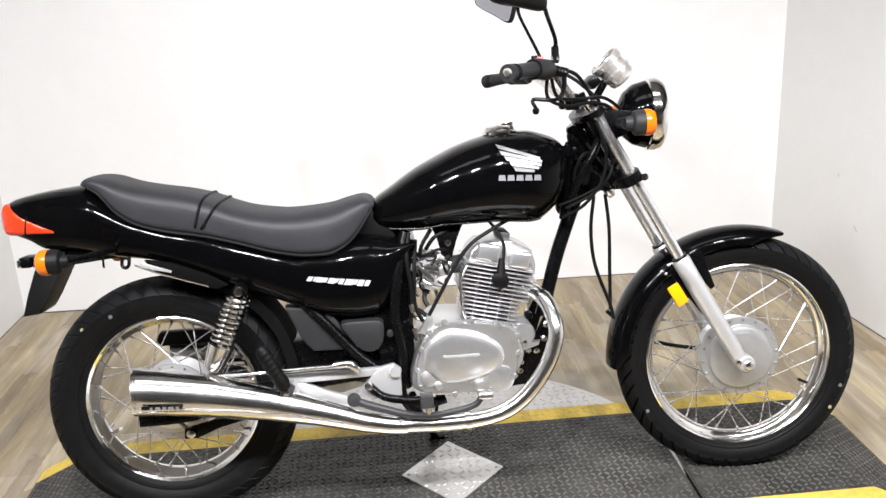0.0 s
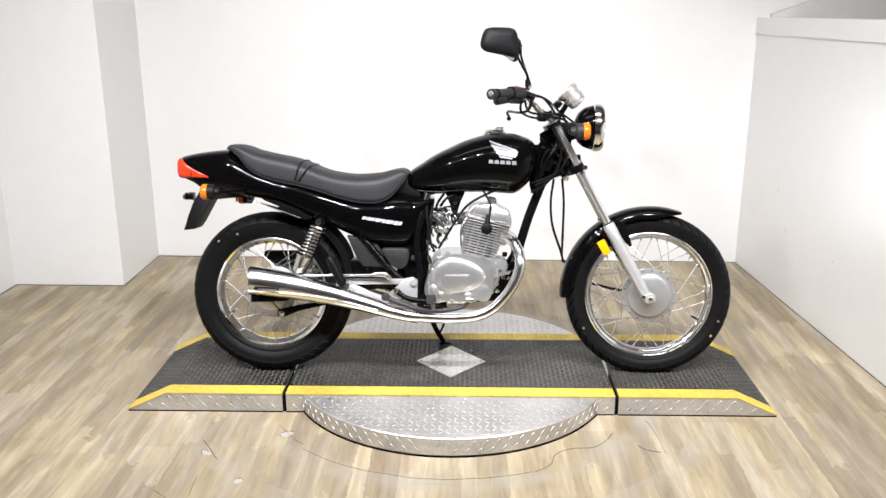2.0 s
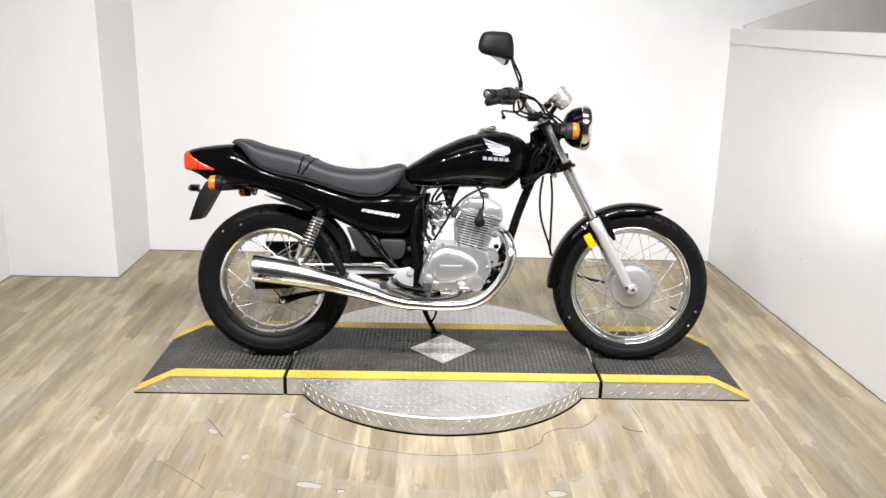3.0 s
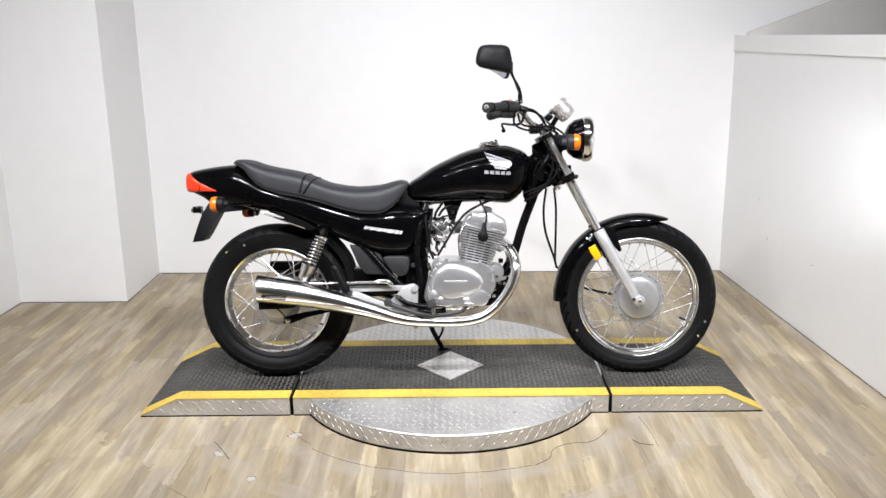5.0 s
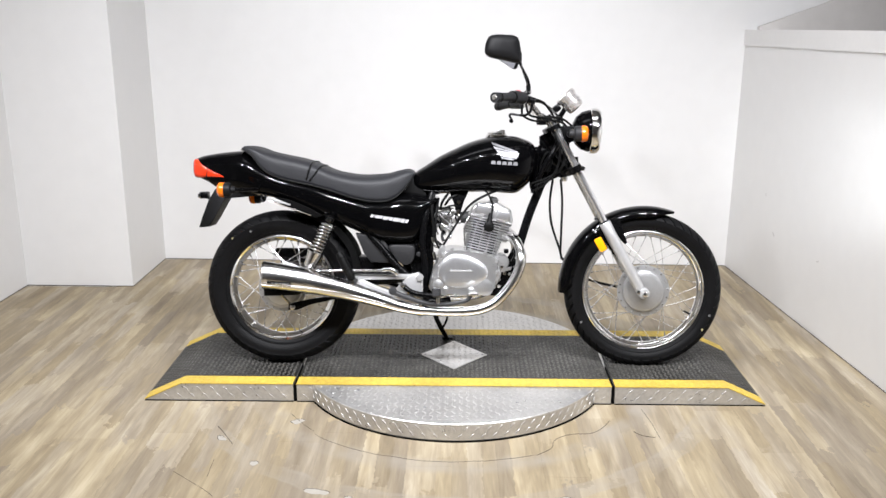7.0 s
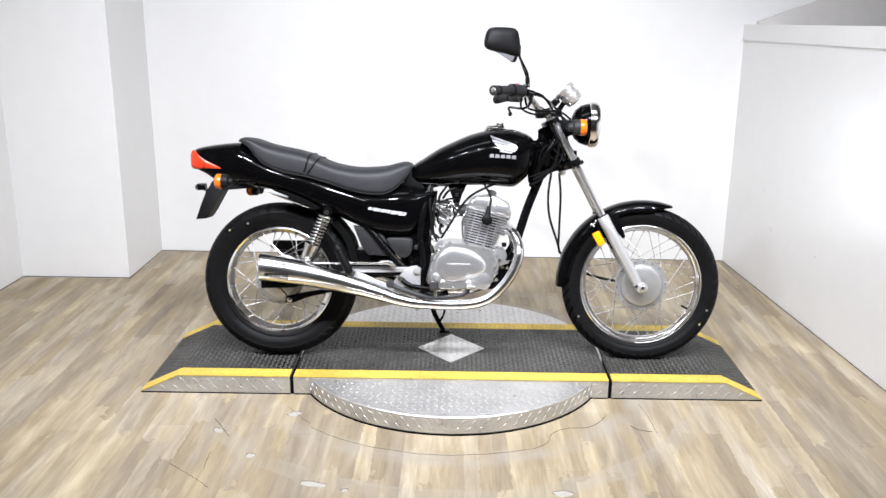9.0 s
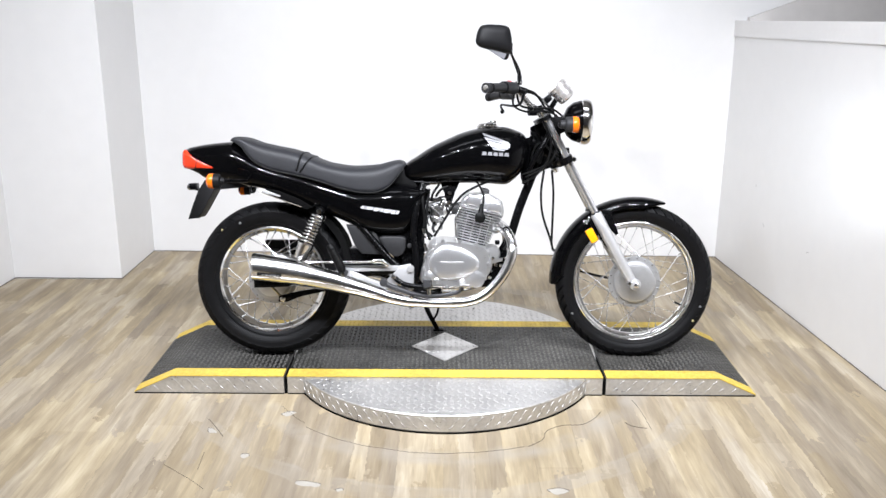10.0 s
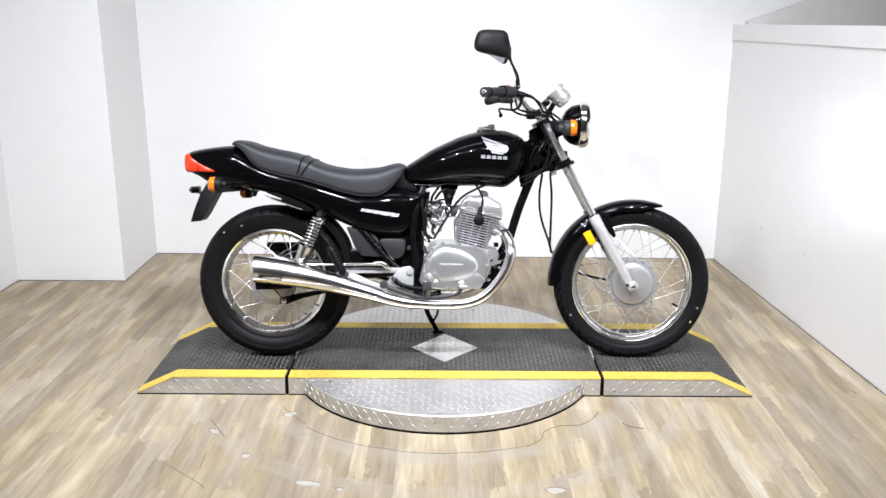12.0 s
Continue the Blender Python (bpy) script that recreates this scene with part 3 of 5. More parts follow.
        part("spoke_head", spun([(0, 0), (0.0042, 0), (0.003, 0.003), (0, 0.0035)], axis_to((hub["r"] * math.cos(a), -hub["y"] - 0.005, hub["r"] * math.sin(a)), (0, -1, 0)), 8), M_SPOKE, rim)
    va = radians(hub["valve"])
    bm = bar([((rim_r - d) * math.cos(va), 0, (rim_r - d) * math.sin(va)), ((rim_r - d - 0.034) * math.cos(va), -0.006, (rim_r - d - 0.034) * math.sin(va))], 0.0042, 8, 1)
    part("valve", bm, M_PLASTIC if hub["valve_black"] else M_CHROME, rim)
    for ang, rad, mat in hub["dots"]:
        # paint dots from the factory on the sidewall
        u = (rad - rim_r) / H
        y = -half_w * float(np.interp(u, [0.0, 0.22, 0.45, 0.62, 0.66, 0.8], [0.72, 0.93, 1.0, 0.97, 0.955, 0.82]))
        part("paint_dot", spun([(0, -0.0012), (0.0048, -0.0008), (0.0048, 0.001), (0, 0.001)], along_y(rad * math.cos(radians(ang)), y, rad * math.sin(radians(ang))), 14), mat, rim)
    return rim


FRONT_AT, REAR_AT = Vector((0.722, 0, 0.303)), Vector((-0.725, 0, 0.304))
front_hub = {"profile": [(0.012, -0.052), (0.070, -0.054), (0.080, -0.050), (0.083, -0.044), (0.084, -0.038), (0.102, -0.037), (0.104, -0.033), (0.102, -0.028), (0.088, -0.026), (0.080, 0.0), (0.082, 0.024), (0.092, 0.030), (0.092, 0.036), (0.05, 0.040), (0.03, 0.06), (0.012, 0.06)],
             "r": 0.096, "y": 0.033, "cross": 42, "valve": -27, "valve_black": True, "dots": ((-20, 0.279, M_GREYDOT), (-33, 0.282, M_YELLOWDOT), (208, 0.277, M_GREYDOT))}
rear_hub = {"profile": [(0.012, -0.060), (0.060, -0.062), (0.078, -0.058), (0.083, -0.050), (0.094, -0.049), (0.096, -0.044), (0.094, -0.038), (0.076, -0.034), (0.060, 0.0), (0.07, 0.034), (0.09, 0.040), (0.09, 0.046), (0.06, 0.05), (0.03, 0.06), (0.012, 0.06)],
            "r": 0.088, "y": 0.043, "cross": 42, "valve": 207, "valve_black": False, "dots": ((118, 0.258, M_GREYDOT), (134, 0.277, M_YELLOWDOT))}
front_wheel = wheel("front_wheel", FRONT_AT, STEER, 0.3135, 0.047, 0.2445, 0.030, front_hub, "chrome wire-spoked rim")
rear_wheel = wheel("rear_wheel", REAR_AT, IDENT, 0.309, 0.064, 0.2175, 0.040, rear_hub, "chrome wire-spoked rim", 0.25)
part("brake_panel", spun([(0, -0.056), (0.02, -0.058), (0.05, -0.0575), (0.066, -0.0555), (0.0665, -0.053), (0, -0.053)], None, 40), M_HUB, front_wheel, "polished drum brake panel")
part("brake_panel", spun([(0, -0.066), (0.02, -0.068), (0.05, -0.0665), (0.066, -0.0635), (0.0665, -0.06), (0, -0.06)], None, 40), M_ALLOY, rear_wheel, "cast drum brake panel")

# bodywork
tank_t = curve([(-0.212, 0.742), (-0.196, 0.766), (-0.148, 0.799), (-0.092, 0.836), (-0.037, 0.863), (0.019, 0.888), (0.075, 0.905), (0.13, 0.915), (0.186, 0.915), (0.242, 0.901), (0.272, 0.884), (0.29, 0.852)])
tank_b = curve([(-0.212, 0.722), (-0.196, 0.702), (-0.166, 0.688), (-0.078, 0.684), (-0.03, 0.690), (0.096, 0.692), (0.195, 0.686), (0.24, 0.711), (0.272, 0.757), (0.29, 0.81)])
tank_w = curve([(-0.212, 0.045), (-0.196, 0.068), (-0.15, 0.092), (-0.09, 0.113), (-0.02, 0.130), (0.08, 0.141), (0.18, 0.139), (0.24, 0.122), (0.272, 0.095), (0.29, 0.055)])
NT = 2.35


def tank_y(x, z):
    zt, zb = tank_t(x), tank_b(x)
    u = min(0.999, abs(2 * (z - 0.5 * (zt + zb)) / (zt - zb)))
    return tank_w(x) * (1 - u ** NT) ** (1 / NT)


tank_xs = [-0.212 + 0.502 * (0.5 - 0.5 * math.cos(math.pi * i / 44)) for i in range(45)]
tank = part("fuel_tank", shell(tank_xs, tank_t, tank_b, tank_w, NT, 44), M_PAINT, bike, "gloss black fuel tank", 60)
path = [(x, -tank_y(x, tank_b(x) + 0.014) - 0.001, tank_b(x) + 0.012) for x in np.linspace(-0.16, 0.21, 16)]
part("seam", bar(path, 0.0030, 8, 2), M_BLACK, tank)
# badge: five plain wing bars over one plain bar
tips = [((0.104, 0.889), (0.206, 0.853)), ((0.110, 0.874), (0.210, 0.846)), ((0.120, 0.861), (0.208, 0.838)), ((0.131, 0.848), (0.202, 0.831)), ((0.139, 0.835), (0.190, 0.825))]
for (ax, az), (bx, bz) in tips:
    part("badge_bar", side_strip(tank_y, ((ax, az), (bx, bz)), ((ax + 0.005, az - 0.0105), (bx - 0.002, bz - 0.006)), 12), M_LOGO, tank, "silver badge shape")
for i in range(5):
    x0, z0 = 0.102 + 0.0212 * i, 0.818 - 0.0012 * i
    part("badge_bar", side_strip(tank_y, ((x0 + 0.002, z0), (x0 + 0.0165, z0 - 0.001)), ((x0, z0 - 0.013), (x0 + 0.0175, z0 - 0.014)), 4), M_LOGO, tank, "silver badge shape")
cap_z = tank_t(0.13)
fuel_cap = part("fuel_cap", spun([(0, -0.004), (0.043, -0.004), (0.044, 0.002), (0.041, 0.006), (0.038, 0.007), (0.037, 0.013), (0.030, 0.017), (0.012, 0.018), (0, 0.018)], Matrix.Translation((0.128, -0.005, cap_z - 0.002)) @ pose(0, 0, 0, 90), 32), M_CHROME, tank, "chrome fuel cap")
part("cap_latch", block((0.030, 0.016, 0.010), pose(0.146, -0.012, cap_z + 0.018), 0.003), M_CHROME, tank)

seat_t = curve([(-0.876, 0.857), (-0.868, 0.866), (-0.855, 0.8705), (-0.822, 0.867), (-0.766, 0.849), (-0.71, 0.836), (-0.642, 0.823), (-0.592, 0.8085), (-0.574, 0.802), (-0.541, 0.787), (-0.485, 0.769), (-0.395, 0.758), (-0.305, 0.764), (-0.249, 0.778), (-0.222, 0.782), (-0.204, 0.777), (-0.194, 0.767)])
seat_b = curve([(-0.876, 0.852), (-0.868, 0.850), (-0.843, 0.842), (-0.817, 0.82), (-0.796, 0.79), (-0.753, 0.757), (-0.688, 0.735), (-0.601, 0.718), (-0.514, 0.695), (-0.427, 0.668), (-0.36, 0.656), (-0.318, 0.655), (-0.274, 0.667), (-0.241, 0.694), (-0.212, 0.733), (-0.194, 0.760)])
seat_w = curve([(-0.876, 0.07), (-0.86, 0.095), (-0.82, 0.108), (-0.7, 0.117), (-0.58, 0.123), (-0.45, 0.132), (-0.33, 0.130), (-0.25, 0.112), (-0.21, 0.098), (-0.194, 0.088)])
seat_xs = [-0.876 + 0.682 * (0.5 - 0.5 * math.cos(math.pi * i / 64)) for i in range(65)]
seat = part("seat", shell(seat_xs, seat_t, seat_b, seat_w, 3.1, 56, 9.0), M_VINYL, bike, "stepped black vinyl dual seat", 60)


def seat_y(x, z):
    zt, zb = seat_t(x), seat_b(x)
    u = min(0.999, abs(2 * (z - 0.5 * (zt + zb)) / (zt - zb)))
    n = 3.1 if z > 0.5 * (zt + zb) else 9.0
    return seat_w(x) * (1 - u ** n) ** (1 / n)


for dx, lean in ((-0.006, 0.026), (0.030, 0.054)):
    ring = []
    for q in range(15):
        a = math.pi * q / 14
        c, sn = math.cos(a), math.sin(a)
        x0 = -0.585 + dx
        zt, zb = seat_t(x0), seat_b(x0 - lean)
        z = 0.5 * (zt + zb) + 0.5 * (zt - zb) * (2 * sn - 1)
        x = x0 - lean * (1 - sn)
        zz = min(z, seat_t(x) - 0.0005)
        y = math.copysign(seat_y(x, zz), -c) if abs(c) > 1e-6 else 0
        ring.append((x, y * 1.008, zz + 0.0015))
    part("strap", bar(ring, 0.0032, 8, 3), M_PIPING, seat, "black seat strap piping")
path = [(x, -seat_y(x, seat_b(x) + 0.010) - 0.002, seat_b(x) + 0.003) for x in np.linspace(-0.850, -0.200, 26)]
part("piping", bar(path, 0.0038, 8, 2), M_PIPING, seat)

tail_t = curve([(-1.062, 0.820), (-1.05, 0.8255), (-0.991, 0.838), (-0.912, 0.8475), (-0.87, 0.850), (-0.845, 0.843), (-0.817, 0.826), (-0.79, 0.808), (-0.753, 0.788), (-0.688, 0.766), (-0.60, 0.750), (-0.514, 0.725), (-0.42, 0.700), (-0.37, 0.688)])
tail_b = curve([(-1.062, 0.748), (-1.05, 0.742), (-1.007, 0.722), (-0.975, 0.702), (-0.907, 0.697), (-0.82, 0.676), (-0.732, 0.662), (-0.645, 0.632), (-0.558, 0.592), (-0.503, 0.570), (-0.427, 0.537), (-0.37, 0.512)])
tail_w = curve([(-1.062, 0.070), (-1.05, 0.078), (-0.95, 0.094), (-0.85, 0.107), (-0.7, 0.117), (-0.55, 0.124), (-0.37, 0.130)])
tail_xs = [-1.062 + 0.692 * i / 50 for i in range(51)]
tail = part("tail_cowl", shell(tail_xs, tail_t, tail_b, tail_w, 2.3, 56, 3.6), M_PAINT, bike, "gloss black tail cowl", 60)
cover_t = curve([(-0.366, 0.688), (-0.318, 0.690), (-0.274, 0.695), (-0.245, 0.699), (-0.21, 0.698), (-0.15, 0.685), (-0.10, 0.668)])
cover_b = curve([(-0.366, 0.511), (-0.339, 0.501), (-0.29, 0.491), (-0.251, 0.487), (-0.20, 0.492), (-0.177, 0.510), (-0.153, 0.573), (-0.126, 0.632), (-0.10, 0.662)])
cover_w = curve([(-0.366, 0.131), (-0.3, 0.133), (-0.2, 0.128), (-0.14, 0.118), (-0.10, 0.108)])


def cover_y(x, z):
    zt, zb = cover_t(x), cover_b(x)
    u = min(0.999, abs(2 * (z - 0.5 * (zt + zb)) / (zt - zb)))
    n = 2.6 if z > 0.5 * (zt + zb) else 4.0
    return cover_w(x) * (1 - u ** n) ** (1 / n)


cover = part("side_cover", shell([-0.374 + 0.274 * i / 30 for i in range(31)], cover_t, cover_b, cover_w, 2.6, 56, 4.0), M_PAINT, bike, "gloss black side cover", 60)
x0 = -0.362
for i, (w, h) in enumerate(((0.012, 0.010), (0.005, 0.009), (0.014, 0.011), (0.010, 0.010), (0.017, 0.012), (0.006, 0.009), (0.011, 0.012), (0.020, 0.013), (0.008, 0.011), (0.014, 0.014), (0.011, 0.013))):
    z0 = 0.608 - 0.14 * (x0 + 0.362)
    part("decal_bar", side_strip(cover_y, ((x0 + 0.004, z0), (x0 + w + 0.004, z0 - 0.14 * w)), ((x0 - 0.003, z0 - h), (x0 + w - 0.003, z0 - h - 0.14 * w)), 4), M_WHITEMARK, cover, "worn white lettering shown as bars")
    x0 += w + (0.0012 if i % 3 else 0.0025)

# tail light, plate bracket, rear signals
tl_t = curve([(-1.066, 0.812), (-1.058, 0.820), (-1.03, 0.806), (-0.985, 0.777), (-0.941, 0.752)])
tl_b = curve([(-1.066, 0.752), (-1.058, 0.742), (-1.03, 0.7405), (-0.985, 0.7415), (-0.941, 0.746)])
part("tail_light", shell([-1.066, -1.060, -1.05, -1.03, -1.0, -0.97, -0.941], tl_t, tl_b, curve([(-1.066, 0.066), (-1.056, 0.078), (-1.03, 0.0845), (-0.941, 0.0975)]), 5.0, 36), M_RED, bike, "red wrap-round tail light lens")
def light_y(x, z):
    return float(np.interp(x, (-1.056, -1.03, -0.941), (0.078, 0.0845, 0.0975)))


part("lens_seam", side_strip(light_y, ((-1.004, 0.789), (-1.001, 0.788)), ((-1.012, 0.741), (-1.009, 0.741)), 3, 0.0012), M_PIPING, bike, "dark seam in the red lens")
bracket = part("plate_bracket", plate([(-0.945, 0.665), (-0.996, 0.575), (-1.013, 0.549), (-1.054, 0.545), (-1.036, 0.595), (-1.012, 0.655), (-0.985, 0.70), (-0.93, 0.70)], -0.055, 0.055, 0.004), M_PLASTIC, bike, "black plastic number plate bracket")
part("rear_mudguard", plate([(-0.935, 0.700), (-0.955, 0.66), (-0.90, 0.665), (-0.82, 0.672), (-0.80, 0.69)], -0.05, 0.05, 0.006), M_PLASTIC, bike)
part("plate_lamp", block((0.030, 0.06, 0.026), pose(-1.043, 0.0, 0.672), 0.005), M_BLACK, bracket)
part("lamp_lens", block((0.012, 0.045, 0.018), pose(-1.055, -0.012, 0.671), 0.003), M_CHROME, bracket)
part("lamp_arm", bar([(-1.035, 0, 0.664), (-1.01, 0, 0.655)], 0.007, 8, 1), M_BLACK, bracket)
for s in (-1, 1):
    at = (-0.831, -0.288, 0.707) if s < 0 else (-0.832, 0.22, 0.652)
    rs = part("rear_signal", spun([(0, 0.016), (0.012, 0.016), (0.014, 0.030), (0.024, 0.033), (0.026, 0.037), (0.0265, 0.058), (0, 0.058)], axis_to(at, (-1, 0, 0)), 24), M_PLASTIC, bike, "grey indicator housing")
    part("lens", spun([(0, 0.056), (0.0275, 0.056), (0.0280, 0.063), (0.0265, 0.074), (0.019, 0.081), (0, 0.083)], axis_to(at, (-1, 0, 0)), 24), M_AMBER, rs, "amber lens")
    part("stalk", bar([(at[0] + 0.027, s * 0.05, 0.695), (at[0] + 0.020, s * 0.14, 0.5 * (0.695 + at[2])), (at[0] - 0.020, s * (abs(at[1]) - 0.004), at[2])], 0.0075, 10, 5), M_BLACK, rs)
part("cable_tie", bar([(-0.842, -0.08, 0.69), (-0.842, -0.08, 0.655)], 0.003, 6, 1), M_BLACK, bike)
part("rail_plate", plate([(-0.735, 0.672), (-0.715, 0.646), (-0.65, 0.617), (-0.575, 0.592), (-0.55, 0.60), (-0.60, 0.63), (-0.68, 0.662)], -0.126, -0.105, 0.002), M_GAP, bike)
part("grab_rail", bar([(-0.757, -0.128, 0.663), (-0.70, -0.132, 0.640), (-0.592, -0.131, 0.602)], 0.0024, 8, 5), M_CHROME, bike, "thin chrome rail under the tail cowl")
part("rail_strip", plate([(-0.742, 0.668), (-0.735, 0.668), (-0.672, 0.645), (-0.674, 0.640), (-0.742, 0.657)], -0.134, -0.131, 0.0008), M_SILVER, bike, "bright strip on the rail under the tail cowl")
part("bag_hook", bar([(-0.790, -0.10, 0.680), (-0.792, -0.105, 0.662), (-0.784, -0.105, 0.655), (-0.776, -0.105, 0.662), (-0.775, -0.10, 0.680)], 0.0042, 8, 4), M_BLACK, bike)
part("seat_bracket", plate([(-0.265, 0.655), (-0.238, 0.69), (-0.205, 0.75), (-0.165, 0.72), (-0.14, 0.665)], -0.066, 0.066, 0.004), M_PIPING, bike)

# rear inner mudguard
bm = bmesh.new()
rings = []
for i in range(22):
    a = radians(74 - i * 3.8)
    cx, cz, out = REAR_AT.x, REAR_AT.z + 0.01, 0.018 * min(1.0, i / 5) * (1.0 if i < 12 else max(0.0, (21 - i) / 9))
    rings.append([Vector((cx + (rr + out) * math.cos(a), y, cz + (rr + out) * math.sin(a))) for rr, y in ((0.288, -0.074), (0.314, -0.069), (0.318, 0), (0.314, 0.069), (0.288, 0.074), (0.310, 0.066), (0.3135, 0.0), (0.310, -0.066))])
loft(bm, rings)
part("inner_mudguard", bm, M_GAP, bike, "black plastic rear mudguard")

# frame tubes
frame_part = part("frame", bar([(0.312, 0, 0.905), (0.322, 0, 0.885), (0.345, 0, 0.83), (0.378, 0, 0.755)], [0.016, 0.024, 0.024, 0.024], 14, 4), M_BLACK, bike, "black tubular steel frame")
for pts, r in (([(0.335, 0, 0.79), (0.300, 0, 0.70), (0.262, 0, 0.60), (0.232, 0, 0.50), (0.215, 0, 0.44)], 0.0175),
               ([(0.32, 0, 0.86), (0.05, 0, 0.74), (-0.15, 0, 0.69), (-0.4, 0, 0.62)], 0.02)):
    part("frame_tube", bar(pts, r, 12, 4), M_BLACK, frame_part)
for s in (-1, 1):
    for pts, r in (([(-0.125, s * 0.085, 0.69), (-0.148, s * 0.112, 0.60), (-0.162, s * 0.118, 0.50), (-0.150, s * 0.118, 0.40), (-0.158, s * 0.112, 0.30), (-0.13, s * 0.10, 0.245)], 0.0125),
                   ([(-0.40, s * 0.095, 0.56), (-0.335, s * 0.10, 0.49), (-0.27, s * 0.105, 0.415), (-0.22, s * 0.11, 0.37), (-0.17, s * 0.11, 0.345)], 0.013),
                   ([(-0.15, s * 0.10, 0.27), (-0.10, s * 0.10, 0.262), (-0.05, s * 0.10, 0.272)], 0.012)):
        part("frame_tube", bar(pts, r, 12, 4), M_BLACK, frame_part)
for s in (-1, 1):
    mount = part("engine_mount", plate([(0.214, 0.475), (0.238, 0.455), (0.207, 0.360), (0.160, 0.288), (0.108, 0.284), (0.122, 0.345), (0.165, 0.385), (0.190, 0.43)], s * 0.082 - 0.003, s * 0.082 + 0.003, 0.001), M_BLACK, bike, "black engine mounting plate")
    for x, z in ((0.210, 0.438), (0.203, 0.402), (0.163, 0.375), (0.183, 0.372), (0.140, 0.323)):
        part("bolt", spun([(0, 0), (0.0085, 0), (0.0085, 0.006), (0.005, 0.009), (0, 0.009)], axis_to((x, s * 0.085, z), (0, s, 0)), 6), M_CHROME, mount)
for s in (-1, 1):
    part("head_stay", plate([(-0.06, 0.70), (0.02, 0.70), (0.0, 0.655), (-0.015, 0.605), (-0.03, 0.605), (-0.04, 0.65)], s * 0.055 - 0.003, s * 0.055 + 0.003, 0.001), M_BLACK, bike)
    for x, z in ((-0.02, 0.655), (-0.022, 0.617)):
        part("bolt", spun([(0, 0), (0.009, 0), (0.009, 0.006), (0, 0.008)], axis_to((x, s * 0.058, z), (0, s, 0)), 6), M_CHROME, bike)

# battery box, tool box and air cleaner cover between the frame tubes
part("battery_box", block((0.16, 0.13, 0.15), pose(-0.275, 0, 0.49), 0.012), M_PLASTIC, bike)
part("frame_gusset", plate([(-0.475, 0.432), (-0.37, 0.432), (-0.28, 0.415), (-0.24, 0.33), (-0.46, 0.33)], -0.05, 0.05, 0.01), M_BLACK, bike)
part("tool_panel", plate([(-0.425, 0.53), (-0.32, 0.52), (-0.262, 0.412), (-0.365, 0.416), (-0.392, 0.450)], -0.098, -0.05, 0.006, 1), M_GREYPLASTIC, bike, "dull grey-black tool box panel")
air = part("air_cleaner", pillow([(-0.292, 0.484), (-0.24, 0.488), (-0.196, 0.484), (-0.190, 0.46), (-0.198, 0.425), (-0.222, 0.409), (-0.25, 0.418), (-0.28, 0.455)], [(-0.07, 1.0), (-0.112, 1.0), (-0.119, 0.96), (-0.121, 0.85)]), M_GREYPLASTIC, bike, "dark grey side box cover")
part("bolt", spun([(0, 0), (0.009, 0), (0.009, 0.007), (0, 0.010)], axis_to((-0.176, -0.112, 0.452), (0, -1, 0)), 14), M_GREYPLASTIC, air)
part("sprocket_cover", block((0.08, 0.10, 0.16), pose(-0.205, 0.03, 0.38), 0.02), M_BLACK, bike)
part("chain_guard", plate([(-0.79, 0.425), (-0.775, 0.448), (-0.60, 0.448), (-0.43, 0.425), (-0.43, 0.395), (-0.60, 0.41), (-0.775, 0.41)], 0.09, 0.118, 0.005), M_PLASTIC, bike, "black chain guard")

# engine
CASE = [(-0.108, 0.418), (-0.134, 0.340), (-0.116, 0.299), (-0.03, 0.287), (0.08, 0.298), (0.128, 0.332), (0.148, 0.382), (0.12, 0.435), (0.05, 0.458), (-0.05, 0.466), (-0.083, 0.452)]
engine = part("engine", pillow(CASE, [(0.125, 0.86), (0.118, 0.95), (0.10, 1.0), (-0.112, 1.0), (-0.128, 0.97), (-0.132, 0.90)]), M_ALLOY, bike, "silver air-cooled engine")
clutch = part("clutch_cover", pillow([(-0.098, 0.380), (-0.086, 0.425), (-0.049, 0.453), (-0.018, 0.456), (0.033, 0.443), (0.079, 0.414), (0.092, 0.381), (0.076, 0.352), (0.030, 0.331), (-0.042, 0.322), (-0.085, 0.345)], [(-0.136, 1.05), (-0.1430, 1.02), (-0.1465, 0.97), (-0.1495, 0.88), (-0.1515, 0.70), (-0.1525, 0.45), (-0.1528, 0.2)]), M_POLISHED, engine, "polished clutch cover")
part("cover_flange", pillow([(-0.113, 0.392), (-0.085, 0.444), (-0.045, 0.470), (0.08, 0.459), (0.128, 0.436), (0.130, 0.385), (0.118, 0.325), (0.06, 0.298), (-0.04, 0.296), (-0.118, 0.312)], [(-0.10, 1.0), (-0.137, 1.0), (-0.141, 0.975)]), M_ALLOY, engine)
part("stamping_bar", block((0.088, 0.002, 0.007), pose(-0.010, -0.1522, 0.392), 0.0008), M_SILVER, engine)
for x, z in ((-0.110, 0.318), (-0.118, 0.36), (-0.104, 0.410), (-0.082, 0.452), (-0.045, 0.473), (0.02, 0.470), (0.083, 0.460), (0.130, 0.428), (0.130, 0.385), (0.118, 0.328), (0.06, 0.300), (-0.03, 0.294)):
    part("bolt", spun([(0, 0), (0.0078, 0), (0.0078, 0.008), (0.0055, 0.011), (0, 0.011)], axis_to((x, -0.132, z), (0, -1, 0)), 10), M_ALLOY, engine)
part("oil_filter_cover", spun([(0, 0.0), (0.030, 0.0), (0.032, 0.006), (0.0, 0.012)], axis_to((0.085, -0.138, 0.325), (0, -1, 0)), 28), M_ALLOY, engine)
